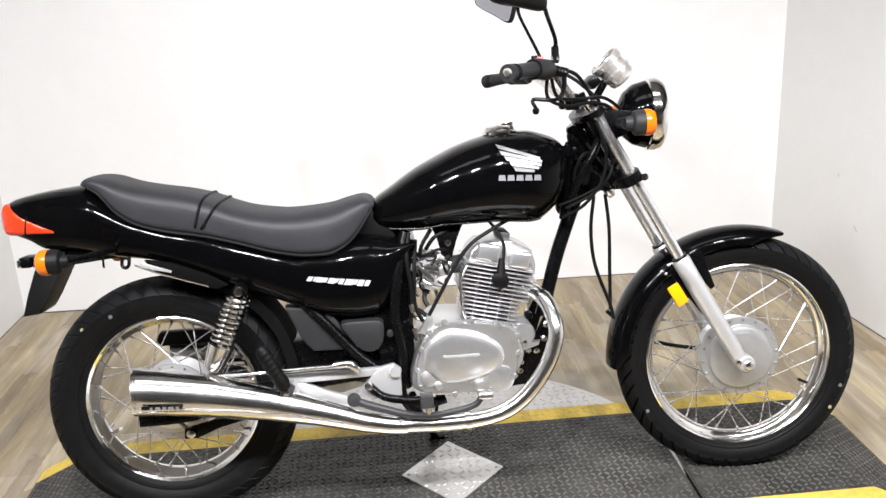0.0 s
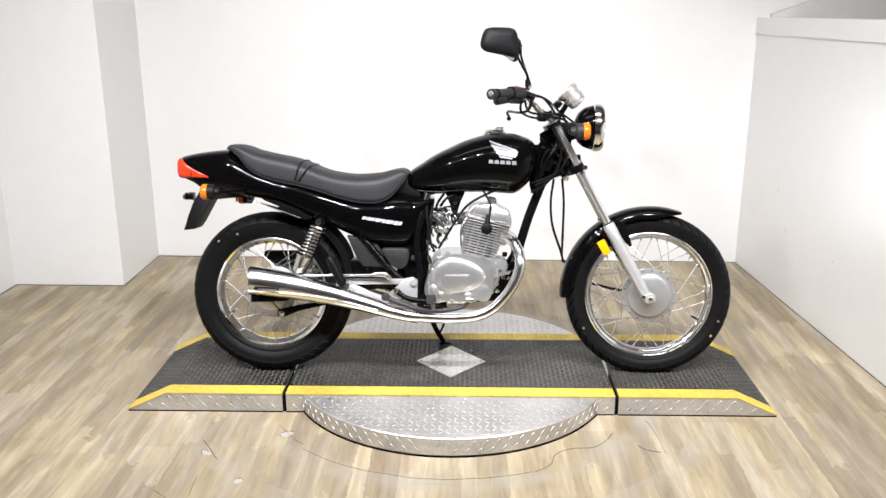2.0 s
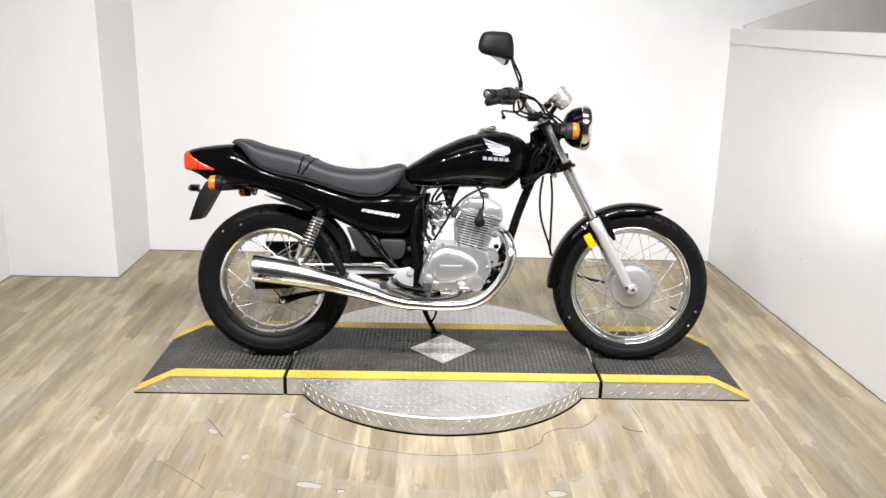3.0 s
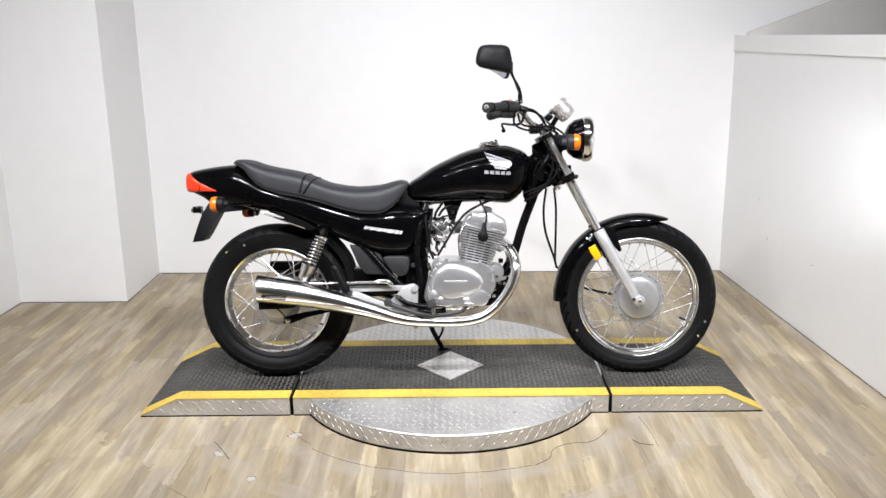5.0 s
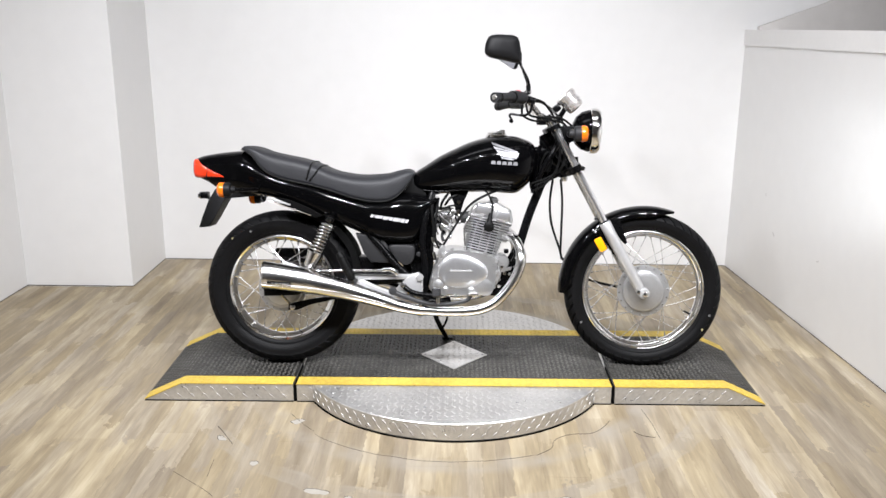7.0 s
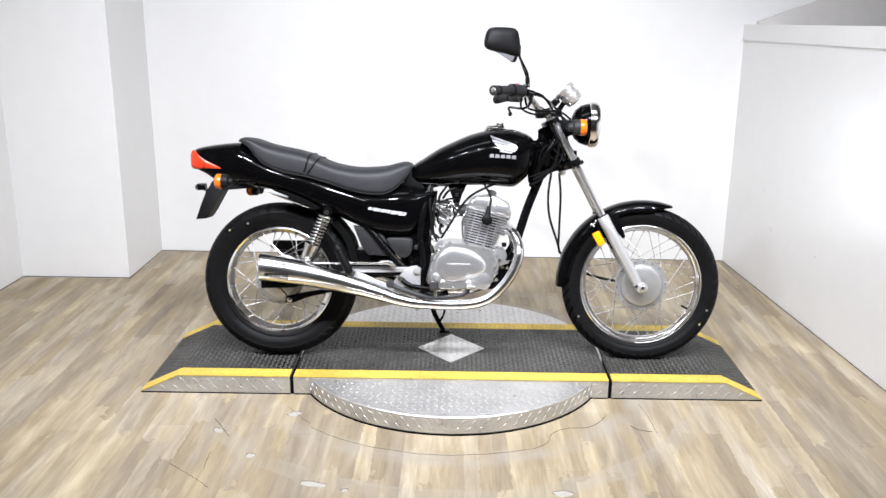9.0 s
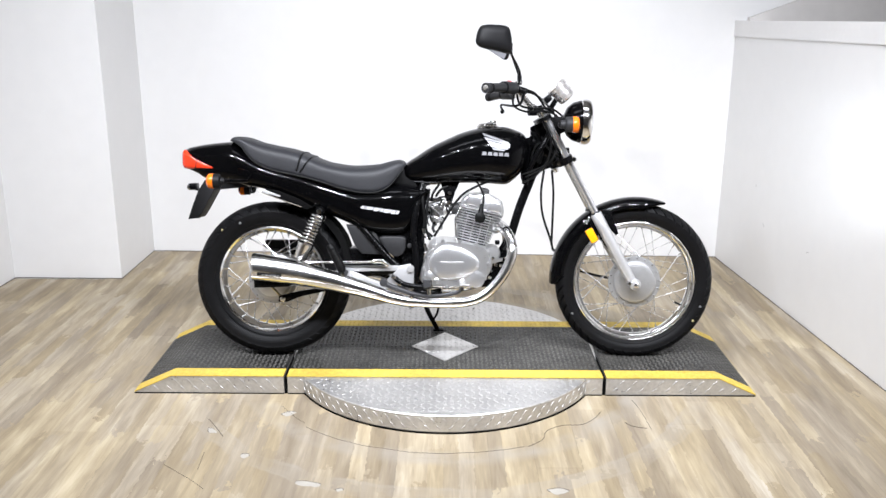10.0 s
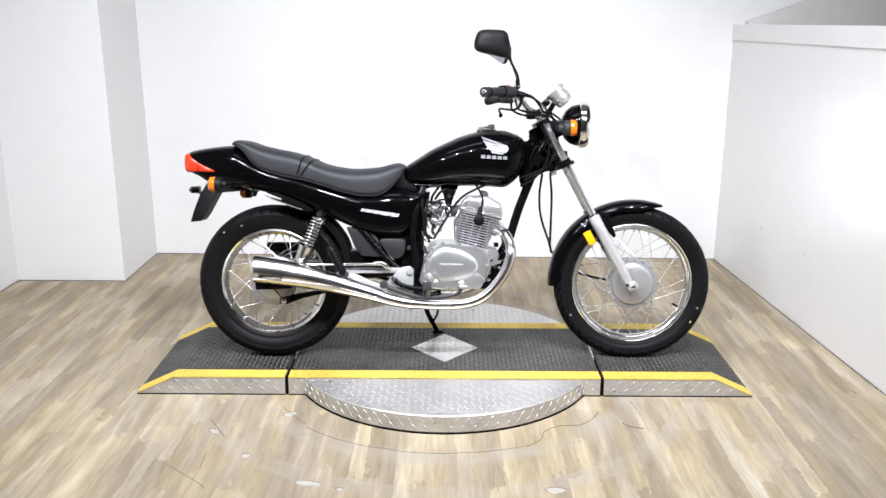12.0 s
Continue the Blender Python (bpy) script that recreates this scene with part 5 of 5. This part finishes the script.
for i in range(41):
    a = radians(182 - i * 111 / 40)
    ends = min(1.0, (i + 2.5) / 5.0, (40 - i + 0.8) / 6.0)
    R0 = 0.338
    row = []
    for q in range(15):
        b = math.pi * q / 14
        y, dr = 0.062 * math.cos(b) * (0.75 + 0.25 * ends), -0.040 * (1 - math.sin(b) ** 0.8) * ends
        row.append((R0 + dr, y))
    row += [(r - 0.004, y * 0.95) for r, y in reversed(row)]
    rings.append([Vector((FRONT_AT.x + r * math.cos(a), y, FRONT_AT.z + r * math.sin(a))) for r, y in row])
loft(bm, rings)
fender = front("front_mudguard", bm, M_PAINT, None, "gloss black front mudguard")
# small steel heads added for the bright glints beside the fork
for x, z in ((0.512, 0.547), (0.530, 0.562), (0.522, 0.540)):
    front("bolt", spun([(0, 0), (0.0042, 0), (0.004, 0.003), (0, 0.004)], axis_to((x, -0.0765, z), (-0.3, -1, 0.2)), 8), M_STEEL, fender)
T0, T1, T2 = Vector((0.350, 0, 0.955)), Vector((0.556, 0, 0.576)), Vector((0.706, 0, 0.305))
FD = (T1 - T0).normalized()
for s in (-1, 1):
    y = Vector((0, s * 0.092, 0))
    fork = front("fork_leg", bar([T0 + y + FD * -0.012, T1 + y + FD * 0.03], 0.0140, 20, 1), M_FORK, None, "chrome fork tube with silver lower leg")
    low = front("lower_leg", bar([T1 + y - FD * 0.008, T1 + y - FD * 0.002, T1 + y + FD * 0.06, T2 + y - FD * 0.05, T2 + y], [0.0185, 0.0225, 0.0225, 0.0205, 0.018], 20, 1), M_LEG, fork, "silver painted lower fork leg")
    if s > 0:
        front("fork_cover", bar([T0 + y + FD * 0.02, T0 + y + FD * 0.19], 0.0165, 16, 1), M_BLACK, fork, "black sleeve between the yokes")
    front("dust_seal", bar([T1 + y - FD * 0.012, T1 + y - FD * 0.004], 0.0192, 18, 1), M_PIPING, fork)
    front("axle_boss", spun([(0, 0.0), (0.022, 0.0), (0.022, 0.036), (0.018, 0.040), (0, 0.040)], axis_to(T2 + y - Vector((0, s * 0.018, 0)) + Vector((0.008, 0, -0.002)), (0, s, 0)), 22), M_LEG, fork)
    front("axle_nut", spun([(0, 0), (0.012, 0), (0.011, 0.010), (0.006, 0.013), (0, 0.013)], axis_to(T2 + y + Vector((0.010, s * 0.021, -0.003)), (0, s, 0)), 6), M_CHROME, fork)
    front("pinch_bolt", spun([(0, 0), (0.008, 0), (0.007, 0.010), (0, 0.011)], axis_to(T2 + y + Vector((-0.016, s * 0.018, 0.006)), (0, s, 0)), 10), M_CHROME, fork)
    front("fork_cap", spun([(0, 0), (0.0165, 0), (0.0165, 0.008), (0.010, 0.014), (0, 0.014)], axis_to(T0 + y - FD * 0.012, -FD), 18), M_CHROME, fork)
    front("mudguard_stay", plate([(0.585, 0.585), (0.615, 0.592), (0.648, 0.50), (0.638, 0.492), (0.60, 0.535)], s * 0.066 - 0.003, s * 0.066 + 0.003, 0.001), M_BLACK, fender)
    front("mudguard_stay", plate([(0.53, 0.545), (0.555, 0.575), (0.60, 0.50), (0.63, 0.44), (0.612, 0.432), (0.57, 0.49)], s * 0.072 - 0.004, s * 0.072 + 0.004, 0.001), M_BLACK, fender)
    refl = front("side_reflector", block((0.030, 0.010, 0.056), Matrix.Translation((0.536, s * 0.128, 0.499)) @ pose(0, 0, 0, 0, -30, 0), 0.003), M_REFLECTOR, None, "amber side reflector")
    front("reflector_bracket", block((0.020, 0.03, 0.04), Matrix.Translation((0.545, s * 0.110, 0.503)) @ pose(0, 0, 0, 0, -30, 0), 0.003), M_BLACK, refl)
    sig = front("front_signal", spun([(0, 0.014), (0.015, 0.014), (0.017, 0.030), (0.026, 0.033), (0.029, 0.037), (0.029, 0.060), (0, 0.060)], axis_to((0.387, s * 0.185, 0.925), (1, 0, 0.0)), 24), M_GREYPLASTIC, None, "grey indicator housing")
    front("lens", spun([(0, 0.058), (0.0305, 0.058), (0.0310, 0.063), (0.0300, 0.074), (0.025, 0.081), (0.012, 0.084), (0, 0.084)], axis_to((0.387, s * 0.185, 0.925), (1, 0, 0.0)), 24), M_AMBER, sig, "amber lens")
    front("stalk", bar([(0.41, s * 0.07, 0.920), (0.408, s * 0.13, 0.924), (0.405, s * 0.18, 0.925)], 0.013, 10, 3), M_PLASTIC, sig)
    front("headlamp_stay", plate([(0.375, 0.952), (0.40, 0.955), (0.475, 0.945), (0.475, 0.92), (0.40, 0.885), (0.385, 0.89)], s * 0.098 - 0.003, s * 0.098 + 0.003, 0.001), M_BLACK, None)


def yoke(name, at, wide, deep, high, label):
    pts = [(-deep * 0.9, -wide * 0.35), (-deep * 0.2, -wide), (deep * 0.8, -wide), (deep, -wide * 0.6), (deep * 0.7, 0), (deep, wide * 0.6), (deep * 0.8, wide), (-deep * 0.2, wide), (-deep * 0.9, wide * 0.35)]
    tilt = Matrix.Translation(at) @ Matrix.Rotation(-math.atan2(FD.x, -FD.z), 4, "Y")
    rings = [[tilt @ Vector((p.x, p.y, z)) for p in smooth_path([(a, b, 0) for a, b in pts], 4, True)] for z in (-high / 2, -high / 2 + 0.003, high / 2 - 0.003, high / 2)]
    return front(name, loft(bmesh.new(), rings), M_BLACK, None, label)


yoke("top_yoke", T0 + Vector((-0.014, 0, 0.0)) + FD * 0.012, 0.116, 0.034, 0.016, "black upper fork yoke")
yoke("lower_yoke", T0 + FD * 0.195 + Vector((-0.016, 0, 0)), 0.116, 0.036, 0.026, "black lower fork yoke")
for s in (-1, 1):
    front("yoke_bolt", spun([(0, 0), (0.009, 0), (0.009, 0.008), (0, 0.010)], axis_to(T0 + FD * 0.185 + Vector((0.022, s * 0.118, 0.0)), (0, s, 0)), 10), M_CHROME, None)
front("lower_bolt", spun([(0, 0), (0.014, 0), (0.014, 0.010), (0.008, 0.02), (0, 0.02)], axis_to((0.395, -0.02, 0.755), FD), 14), M_STEEL, None)
front("horn", spun([(0, 0), (0.020, 0), (0.035, 0.01), (0.036, 0.022), (0.02, 0.026), (0, 0.026)], axis_to((0.43, 0.03, 0.80), (1, 0, -0.1)), 24), M_BLACK, None, "black horn")

# headlamp
HL = axis_to((0.414, 0, 0.937), (1, 0, -0.02))
lamp = front("headlamp", spun([(0, 0.012), (0.030, 0.014), (0.055, 0.026), (0.074, 0.048), (0.083, 0.078), (0.085, 0.094), (0, 0.094)], HL, 40), M_PAINT, None, "black headlamp shell with chrome rim")
front("rim", spun([(0.0845, 0.080), (0.0890, 0.083), (0.0900, 0.100), (0.0870, 0.112), (0.080, 0.119), (0.077, 0.116), (0.078, 0.080)], HL, 48, True), M_CHROME, lamp, "chrome rim")
front("lens", spun([(0, 0.130), (0.03, 0.128), (0.055, 0.123), (0.072, 0.116), (0.079, 0.110), (0.079, 0.106), (0, 0.106)], HL, 40), M_GLASS, lamp, "clear ribbed lens")
front("reflector", spun([(0, 0.098), (0.03, 0.100), (0.07, 0.1045), (0.07, 0.103), (0, 0.0965)], HL, 32), M_CHROME, lamp)
# dial
GA = Vector((-0.70, 0, 0.71)).normalized()
GC = Vector((0.442, -0.01, 1.024))
dial = front("speedometer", spun([(0, -0.002), (0.024, -0.002), (0.032, 0.002), (0.0355, 0.010), (0.0360, 0.022), (0.0395, 0.024), (0.0395, 0.032), (0.0365, 0.034), (0.0370, 0.050), (0.0420, 0.053), (0.0425, 0.068), (0.039, 0.072), (0.0365, 0.064), (0, 0.064)], axis_to(GC, GA), 36), M_DIALCASE, None, "chrome speedometer pod")
front("dial_face", spun([(0, 0.0645), (0.0370, 0.0645), (0.0370, 0.0655), (0, 0.0655)], axis_to(GC, GA), 28), M_DIALFACE, dial)
front("lamp_box", block((0.030, 0.08, 0.026), Matrix.Translation((0.362, -0.01, 1.022)) @ pose(0, 0, 0, 0, -42, 0), 0.006), M_BLACK, dial)
front("dial_bracket", bar([(0.402, 0, 1.03), (0.375, 0, 0.985), (0.355, 0, 0.955)], 0.010, 10, 3), M_BLACK, dial)
# handlebar
half = [(0.305, 0.0, 0.985), (0.303, 0.05, 0.986), (0.288, 0.09, 1.000), (0.256, 0.150, 1.036), (0.228, 0.205, 1.056), (0.190, 0.262, 1.058), (0.116, 0.370, 1.051)]
bm = bmesh.new()
tube(bm, [(x, -y, z) for x, y, z in reversed(half)] + [(x + 0.05 * y, y, z - 0.03 * y) for x, y, z in half[1:]], 0.0112, 12, 4)
handlebar = front("handlebar", bm, M_DIALCASE, None, "chrome handlebar")
for s in (-1, 1):
    P = [Vector((x + (0.05 * y if s > 0 else 0), s * y, z - (0.030 * y if s > 0 else 0))) for x, y, z in half]
    g = (P[6] - P[5]).normalized()
    grip = front("grip", bar([P[5] + g * 0.012, P[5] + g * 0.02, P[6] - g * 0.018, P[6] - g * 0.012, P[6]], [0.0175, 0.0165, 0.0165, 0.019, 0.0185], 18, 1), M_GREYPLASTIC, handlebar, "dark rubber grip")
    front("bar_end", spun([(0, 0), (0.008, 0), (0.007, 0.003), (0, 0.004)], axis_to(P[6], g), 14), M_STEEL, handlebar)
    front("grip_flange", bar([P[5] + g * 0.010, P[5] + g * 0.014], 0.0225, 18, 1), M_PIPING, handlebar)
    for off in (0.026, 0.034):
        front("grip_ring", bar([P[6] - g * off, P[6] - g * (off - 0.003)], 0.0180, 18, 1), M_PIPING, handlebar)
    front("clamp_bolt", spun([(0, 0), (0.0065, 0), (0.006, 0.006), (0, 0.007)], axis_to(Vector((0.305, s * 0.045, 0.997)), (0, 0, 1)), 8), M_CHROME, handlebar)
    front("stem_nut", bar([P[4] - g * 0.006 + Vector((0.012, 0, 0.020)), P[4] - g * 0.006 + Vector((0.012, 0, 0.030))], 0.0105, 6, 1), M_STEEL, handlebar)
    sw = front("switch_box", bar([P[4] + g * 0.004, P[4] + g * 0.012, P[5] - g * 0.004, P[5] + g * 0.010], [0.020, 0.0235, 0.0235, 0.019], 14, 1), M_GREYPLASTIC, handlebar, "dark grey switch housing")
    front("switch_button", block((0.016, 0.014, 0.012), Matrix.Translation(P[4] + g * 0.03 + Vector((-0.006, 0, 0.024))), 0.003), M_PINK if s < 0 else M_GREYPLASTIC, handlebar)
    front("lever_perch", bar([P[4] - g * 0.01, P[4] - g * 0.01 + Vector((0.035, s * 0.012, -0.012))], 0.012, 10, 1), M_BLACK, handlebar)
    drop = 1.0 if s < 0 else 0.0
    tip = Vector((0.178, -0.325, 0.976)) if s < 0 else P[4] + Vector((-0.02, 0.14, 0.002))
    front("lever", bar([P[4] + Vector((0.030, s * 0.018, -0.020)), P[4] + Vector((0.020, s * 0.055, -0.052 * drop)), P[4] + Vector((-0.006, s * 0.10, -0.066 * drop)), tip + Vector((-0.004, -s * 0.006, 0.018)), tip], [0.006, 0.0055, 0.0045, 0.0042, 0.0042], 8, 4), M_BLACK, handlebar, "black hand lever")
    front("lever_ball", spun([(0, -0.008), (0.005, -0.0065), (0.008, 0), (0.005, 0.0065), (0, 0.008)], along_y(tip.x, tip.y, tip.z - 0.006), 12), M_BLACK, handlebar)
    front("bar_clamp", block((0.034, 0.024, 0.040), pose(0.305, s * 0.045, 0.978), 0.006), M_BLACK, handlebar)
    # mirror on its stem
    st = P[4] - g * 0.006 + Vector((0.012, 0, 0.014))
    mirror = front("mirror_stem", bar([st, st + Vector((-0.001, s * 0.006, 0.035))], 0.0085, 12, 1), M_PLASTIC, None, "rear-view mirror on a thin black stem")
    if s > 0:
        st = st + Vector((0.014, 0, 0))
    MC = Vector((0.152, s * 0.352, 1.226)) if s < 0 else Vector((0.180, 0.352, 1.264))
    front("rod", bar([st + Vector((0, 0, 0.03)), st + Vector((-0.004, s * 0.03, 0.052)), MC + Vector((0.054, -s * 0.026, -0.052)), MC + Vector((0.050, -s * 0.022, -0.020)), MC + Vector((0.050, -s * 0.016, 0.004))], [0.0052, 0.0046, 0.0046, 0.0052, 0.006], 10, 5), M_BLACK, mirror)
    outline = [(-0.076, -0.014), (-0.066, 0.028), (-0.046, 0.043), (0.0, 0.0455), (0.036, 0.043), (0.053, 0.026), (0.060, -0.034), (0.050, -0.052), (0.0, -0.044), (-0.058, -0.034)]
    turn = Matrix.Translation(MC) @ pose(0, 0, 0, 0, 20.0 if s > 0 else 0, -37.0 if s > 0 else 24.0)
    rings = []
    pts = smooth_path([(x, 0, z) for x, z in outline], 4, True)
    for d, k in ((-0.010, 0.97), (-0.007, 1.0), (0.004, 0.99), (0.016, 0.90), (0.024, 0.70), (0.027, 0.35)):
        rings.append([turn @ Vector((p.x * k, s * d, p.z * k)) for p in pts])
    front("shell", loft(bmesh.new(), rings), M_PLASTIC, mirror, "black plastic mirror shell")
    rings = [[turn @ Vector((p.x * 0.93, s * d, p.z * 0.93)) for p in pts] for d in (-0.0125, -0.009)]
    front("glass", loft(bmesh.new(), rings), M_MIRROR, mirror, "mirror glass")

# cables from the bar to the frame, mudguard and hub
for pts, r in (([(0.235, -0.19, 1.035), (0.250, -0.17, 0.995), (0.30, -0.13, 0.985), (0.37, -0.10, 0.985), (0.42, -0.06, 0.955)], 0.0042),
               ([(0.225, -0.20, 1.045), (0.222, -0.21, 0.995), (0.27, -0.17, 0.972), (0.34, -0.12, 0.975), (0.40, -0.07, 0.95), (0.41, -0.05, 0.86)], 0.0042),
               ([(0.25, -0.17, 1.055), (0.30, -0.12, 1.045), (0.335, -0.08, 1.01), (0.36, -0.06, 0.97)], 0.0046),
               ([(0.25, 0.17, 1.055), (0.31, 0.12, 1.05), (0.36, 0.07, 1.01), (0.40, 0.04, 0.95), (0.39, 0.03, 0.85)], 0.0046),
               ([(0.35, -0.105, 0.93), (0.372, -0.108, 0.86), (0.362, -0.105, 0.79), (0.32, -0.09, 0.73), (0.27, -0.07, 0.70)], 0.0042),
               ([(0.40, -0.07, 0.86), (0.385, -0.09, 0.80), (0.345, -0.08, 0.755), (0.28, -0.06, 0.72)], 0.0038),
               ([(0.34, -0.02, 0.88), (0.36, -0.06, 0.84), (0.40, -0.06, 0.80), (0.42, -0.03, 0.76)], 0.0042),
               ([(0.372, -0.09, 0.895), (0.392, -0.085, 0.83), (0.375, -0.08, 0.785), (0.325, -0.07, 0.752), (0.262, -0.06, 0.728)], 0.0036),
               ([(0.335, 0.04, 0.95), (0.352, 0.05, 0.88), (0.378, 0.055, 0.82), (0.372, 0.05, 0.76), (0.33, 0.04, 0.73)], 0.0042),
               ([(0.352, -0.05, 0.745), (0.342, -0.05, 0.66), (0.350, -0.05, 0.57), (0.384, -0.055, 0.468), (0.392, -0.06, 0.43)], 0.0045),
               ([(0.384, -0.03, 0.745), (0.392, -0.03, 0.66), (0.391, -0.03, 0.55), (0.388, -0.04, 0.45)], 0.0045)):
    front("cable", bar(pts, r, 8, 6), M_PIPING, None, "black control cable")
front("speedo_cable", bar([(0.40, 0.06, 0.42), (0.48, 0.068, 0.345), (0.56, 0.066, 0.315), (0.64, 0.06, 0.300)], 0.0055, 8, 6), M_PIPING, None)
part("ignition_switch", bar([(0.335, -0.03, 0.972), (0.325, -0.03, 0.995)], 0.014, 14, 1), M_BLACK, bike)
part("wiring_loom", bar([(0.37, -0.055, 0.90), (0.345, -0.075, 0.85), (0.315, -0.07, 0.80), (0.29, -0.05, 0.74)], 0.010, 10, 5), M_BLACK, bike)
part("steering_head", bar([(0.318, 0, 0.925), (0.322, 0, 0.918), (0.403, 0, 0.768), (0.407, 0, 0.760)], [0.024, 0.029, 0.029, 0.025], 22, 1), M_PAINT, bike, "gloss black steering head of the frame")
neck = part("neck_gusset", plate([(0.285, 0.862), (0.306, 0.872), (0.330, 0.905), (0.372, 0.828), (0.385, 0.768), (0.345, 0.752), (0.312, 0.705), (0.268, 0.700), (0.262, 0.745), (0.272, 0.80)], -0.016, 0.016, 0.008, 3), M_PAINT, bike, "gloss black frame gusset behind the fork")
for q in (-1, 1):
    part("frame_tube", bar([(0.255, q * 0.052, 0.86), (0.292, q * 0.040, 0.848), (0.330, q * 0.024, 0.828), (0.372, q * 0.012, 0.800)], 0.0125, 12, 4), M_PAINT, neck)
part("frame_tube", bar([(0.292, -0.030, 0.87), (0.288, -0.040, 0.81), (0.284, -0.040, 0.75), (0.276, -0.034, 0.69)], 0.013, 12, 4), M_PAINT, neck)
part("coil", spun([(0, 0), (0.014, 0), (0.017, 0.005), (0.017, 0.045), (0.012, 0.052), (0, 0.052)], axis_to((0.322, -0.042, 0.775), (0.25, 0, 1)), 16), M_PIPING, bike)
part("coil_lead", bar([(0.333, -0.042, 0.825), (0.338, -0.060, 0.850), (0.318, -0.072, 0.845), (0.300, -0.062, 0.80), (0.302, -0.055, 0.735)], 0.0040, 8, 6), M_PIPING, bike)

# ---- worn marks on the floor: cut lines and torn spots round the turntable ----
rng = random.Random(5)


def cut_line(a0, a1, r0, wob, width=0.0014):
    pts = []
    n = max(4, int(abs(a1 - a0) / 4))
    for i in range(n + 1):
        a = radians(a0 + (a1 - a0) * i / n)
        r = r0 + rng.uniform(-wob, wob)
        pts.append((r * math.cos(a), r * math.sin(a), 0.0004))
    tagged(finish("floor_cut", bar(pts, width * 0.5, 5, 2), M_CRACK), "thin dark cut line in the vinyl round the turntable", "floor crack", kind="structure")


cut_line(229, 291, 0.755, 0.003)
cut_line(214, 227, 0.735, 0.004)
for pts, r in (([(-0.856, -0.514), (-0.824, -0.561), (-0.773, -0.644)], 0.0013), ([(0.285, -0.705), (0.340, -0.655), (0.355, -0.601), (0.389, -0.566), (0.432, -0.547), (0.493, -0.541), (0.540, -0.500), (0.577, -0.440)], 0.0010),
               ([(0.651, -0.523), (0.673, -0.553), (0.720, -0.568)], 0.0014), ([(0.714, -0.340), (0.728, -0.435), (0.734, -0.575)], 0.0007), ([(-0.921, -0.836), (-0.799, -0.938), (-0.750, -0.987)], 0.0007), ([(-0.800, -0.868), (-0.804, -0.814), (-0.808, -0.757)], 0.0008)):
    tagged(finish("floor_cut", bar([(x, y, 0.0004) for x, y in pts], r, 5, 3), M_CRACK), "thin dark cut line in the vinyl round the turntable", "floor crack", kind="structure")
for x, y, w, h, a in ((-0.822, -0.60, 0.035, 0.10, 32), (-0.666, -0.776, 0.055, 0.060, -10), (-0.431, -0.951, 0.110, 0.070, -12), (0.350, -0.988, 0.092, 0.072, 3), (-0.327, -0.986, 0.038, 0.040, 0), (-0.575, -0.470, 0.080, 0.060, 20)):
    w, h = w * 0.75, h * 0.62
    pts = smooth_path([(w / 2 * math.cos(q) * rng.uniform(0.55, 1.15), h / 2 * math.sin(q) * rng.uniform(0.55, 1.15), 0) for q in (k * math.pi / 5 for k in range(10))], 2, True)
    m = pose(x, y, 0, 0, 0, a)
    tagged(finish("floor_chip", loft(bmesh.new(), [[m @ Vector((p.x, p.y, z)) for p in pts] for z in (-0.001, 0.0006)]), M_CHIP), "pale torn spot in the vinyl floor", "floor chip", kind="structure")
    rim = [m @ Vector((p.x, p.y, 0.0005)) for p in pts[:12]]
    tagged(finish("floor_cut", bar(rim, 0.0009, 5, 1), M_CRACK), "thin dark torn edge beside a pale spot in the vinyl", "floor crack", kind="structure")

# ---- floor boards ----
PW, PL = 0.1524, 0.9144


def plank_mesh(length):
    bm = bmesh.new()
    w, g, b = PW / 2 - 0.0001, length / 2 - 0.0001, 0.0003
    loft(bm, [[Vector((x * w, y * g, -0.0042)) for x, y in ((-1, -1), (1, -1), (1, 1), (-1, 1))], [Vector((x * w, y * g, -b * 0.6)) for x, y in ((-1, -1), (1, -1), (1, 1), (-1, 1))], [Vector((x * (w - b), y * (g - b), 0)) for x, y in ((-1, -1), (1, -1), (1, 1), (-1, 1))]])
    bmesh.ops.recalc_face_normals(bm, faces=bm.faces)
    me = bpy.data.meshes.new("plank")
    bm.to_mesh(me)
    bm.free()
    me.materials.append(M_PLANK)
    return me


whole = plank_mesh(PL)
cuts = {}
x = -2.52
while x < 1.95:
    y = -1.75 - rng.random() * PL
    while y < 1.66:
        far = 1.10 if x < -1.75 - PW / 2 else 1.66
        if y + PL / 2 > -1.6 and y < far:
            length = PL
            if y + PL > far:
                length = round(max(0.05, far - y), 2)
            me = whole if length == PL else cuts.setdefault(length, None) or plank_mesh(length)
            if length != PL:
                cuts[length] = me
            ob = new("plank", me)
            ob.parent = floor_slab
            ob.location = (x, y + length / 2, 0)
        y += PL
    x += PW
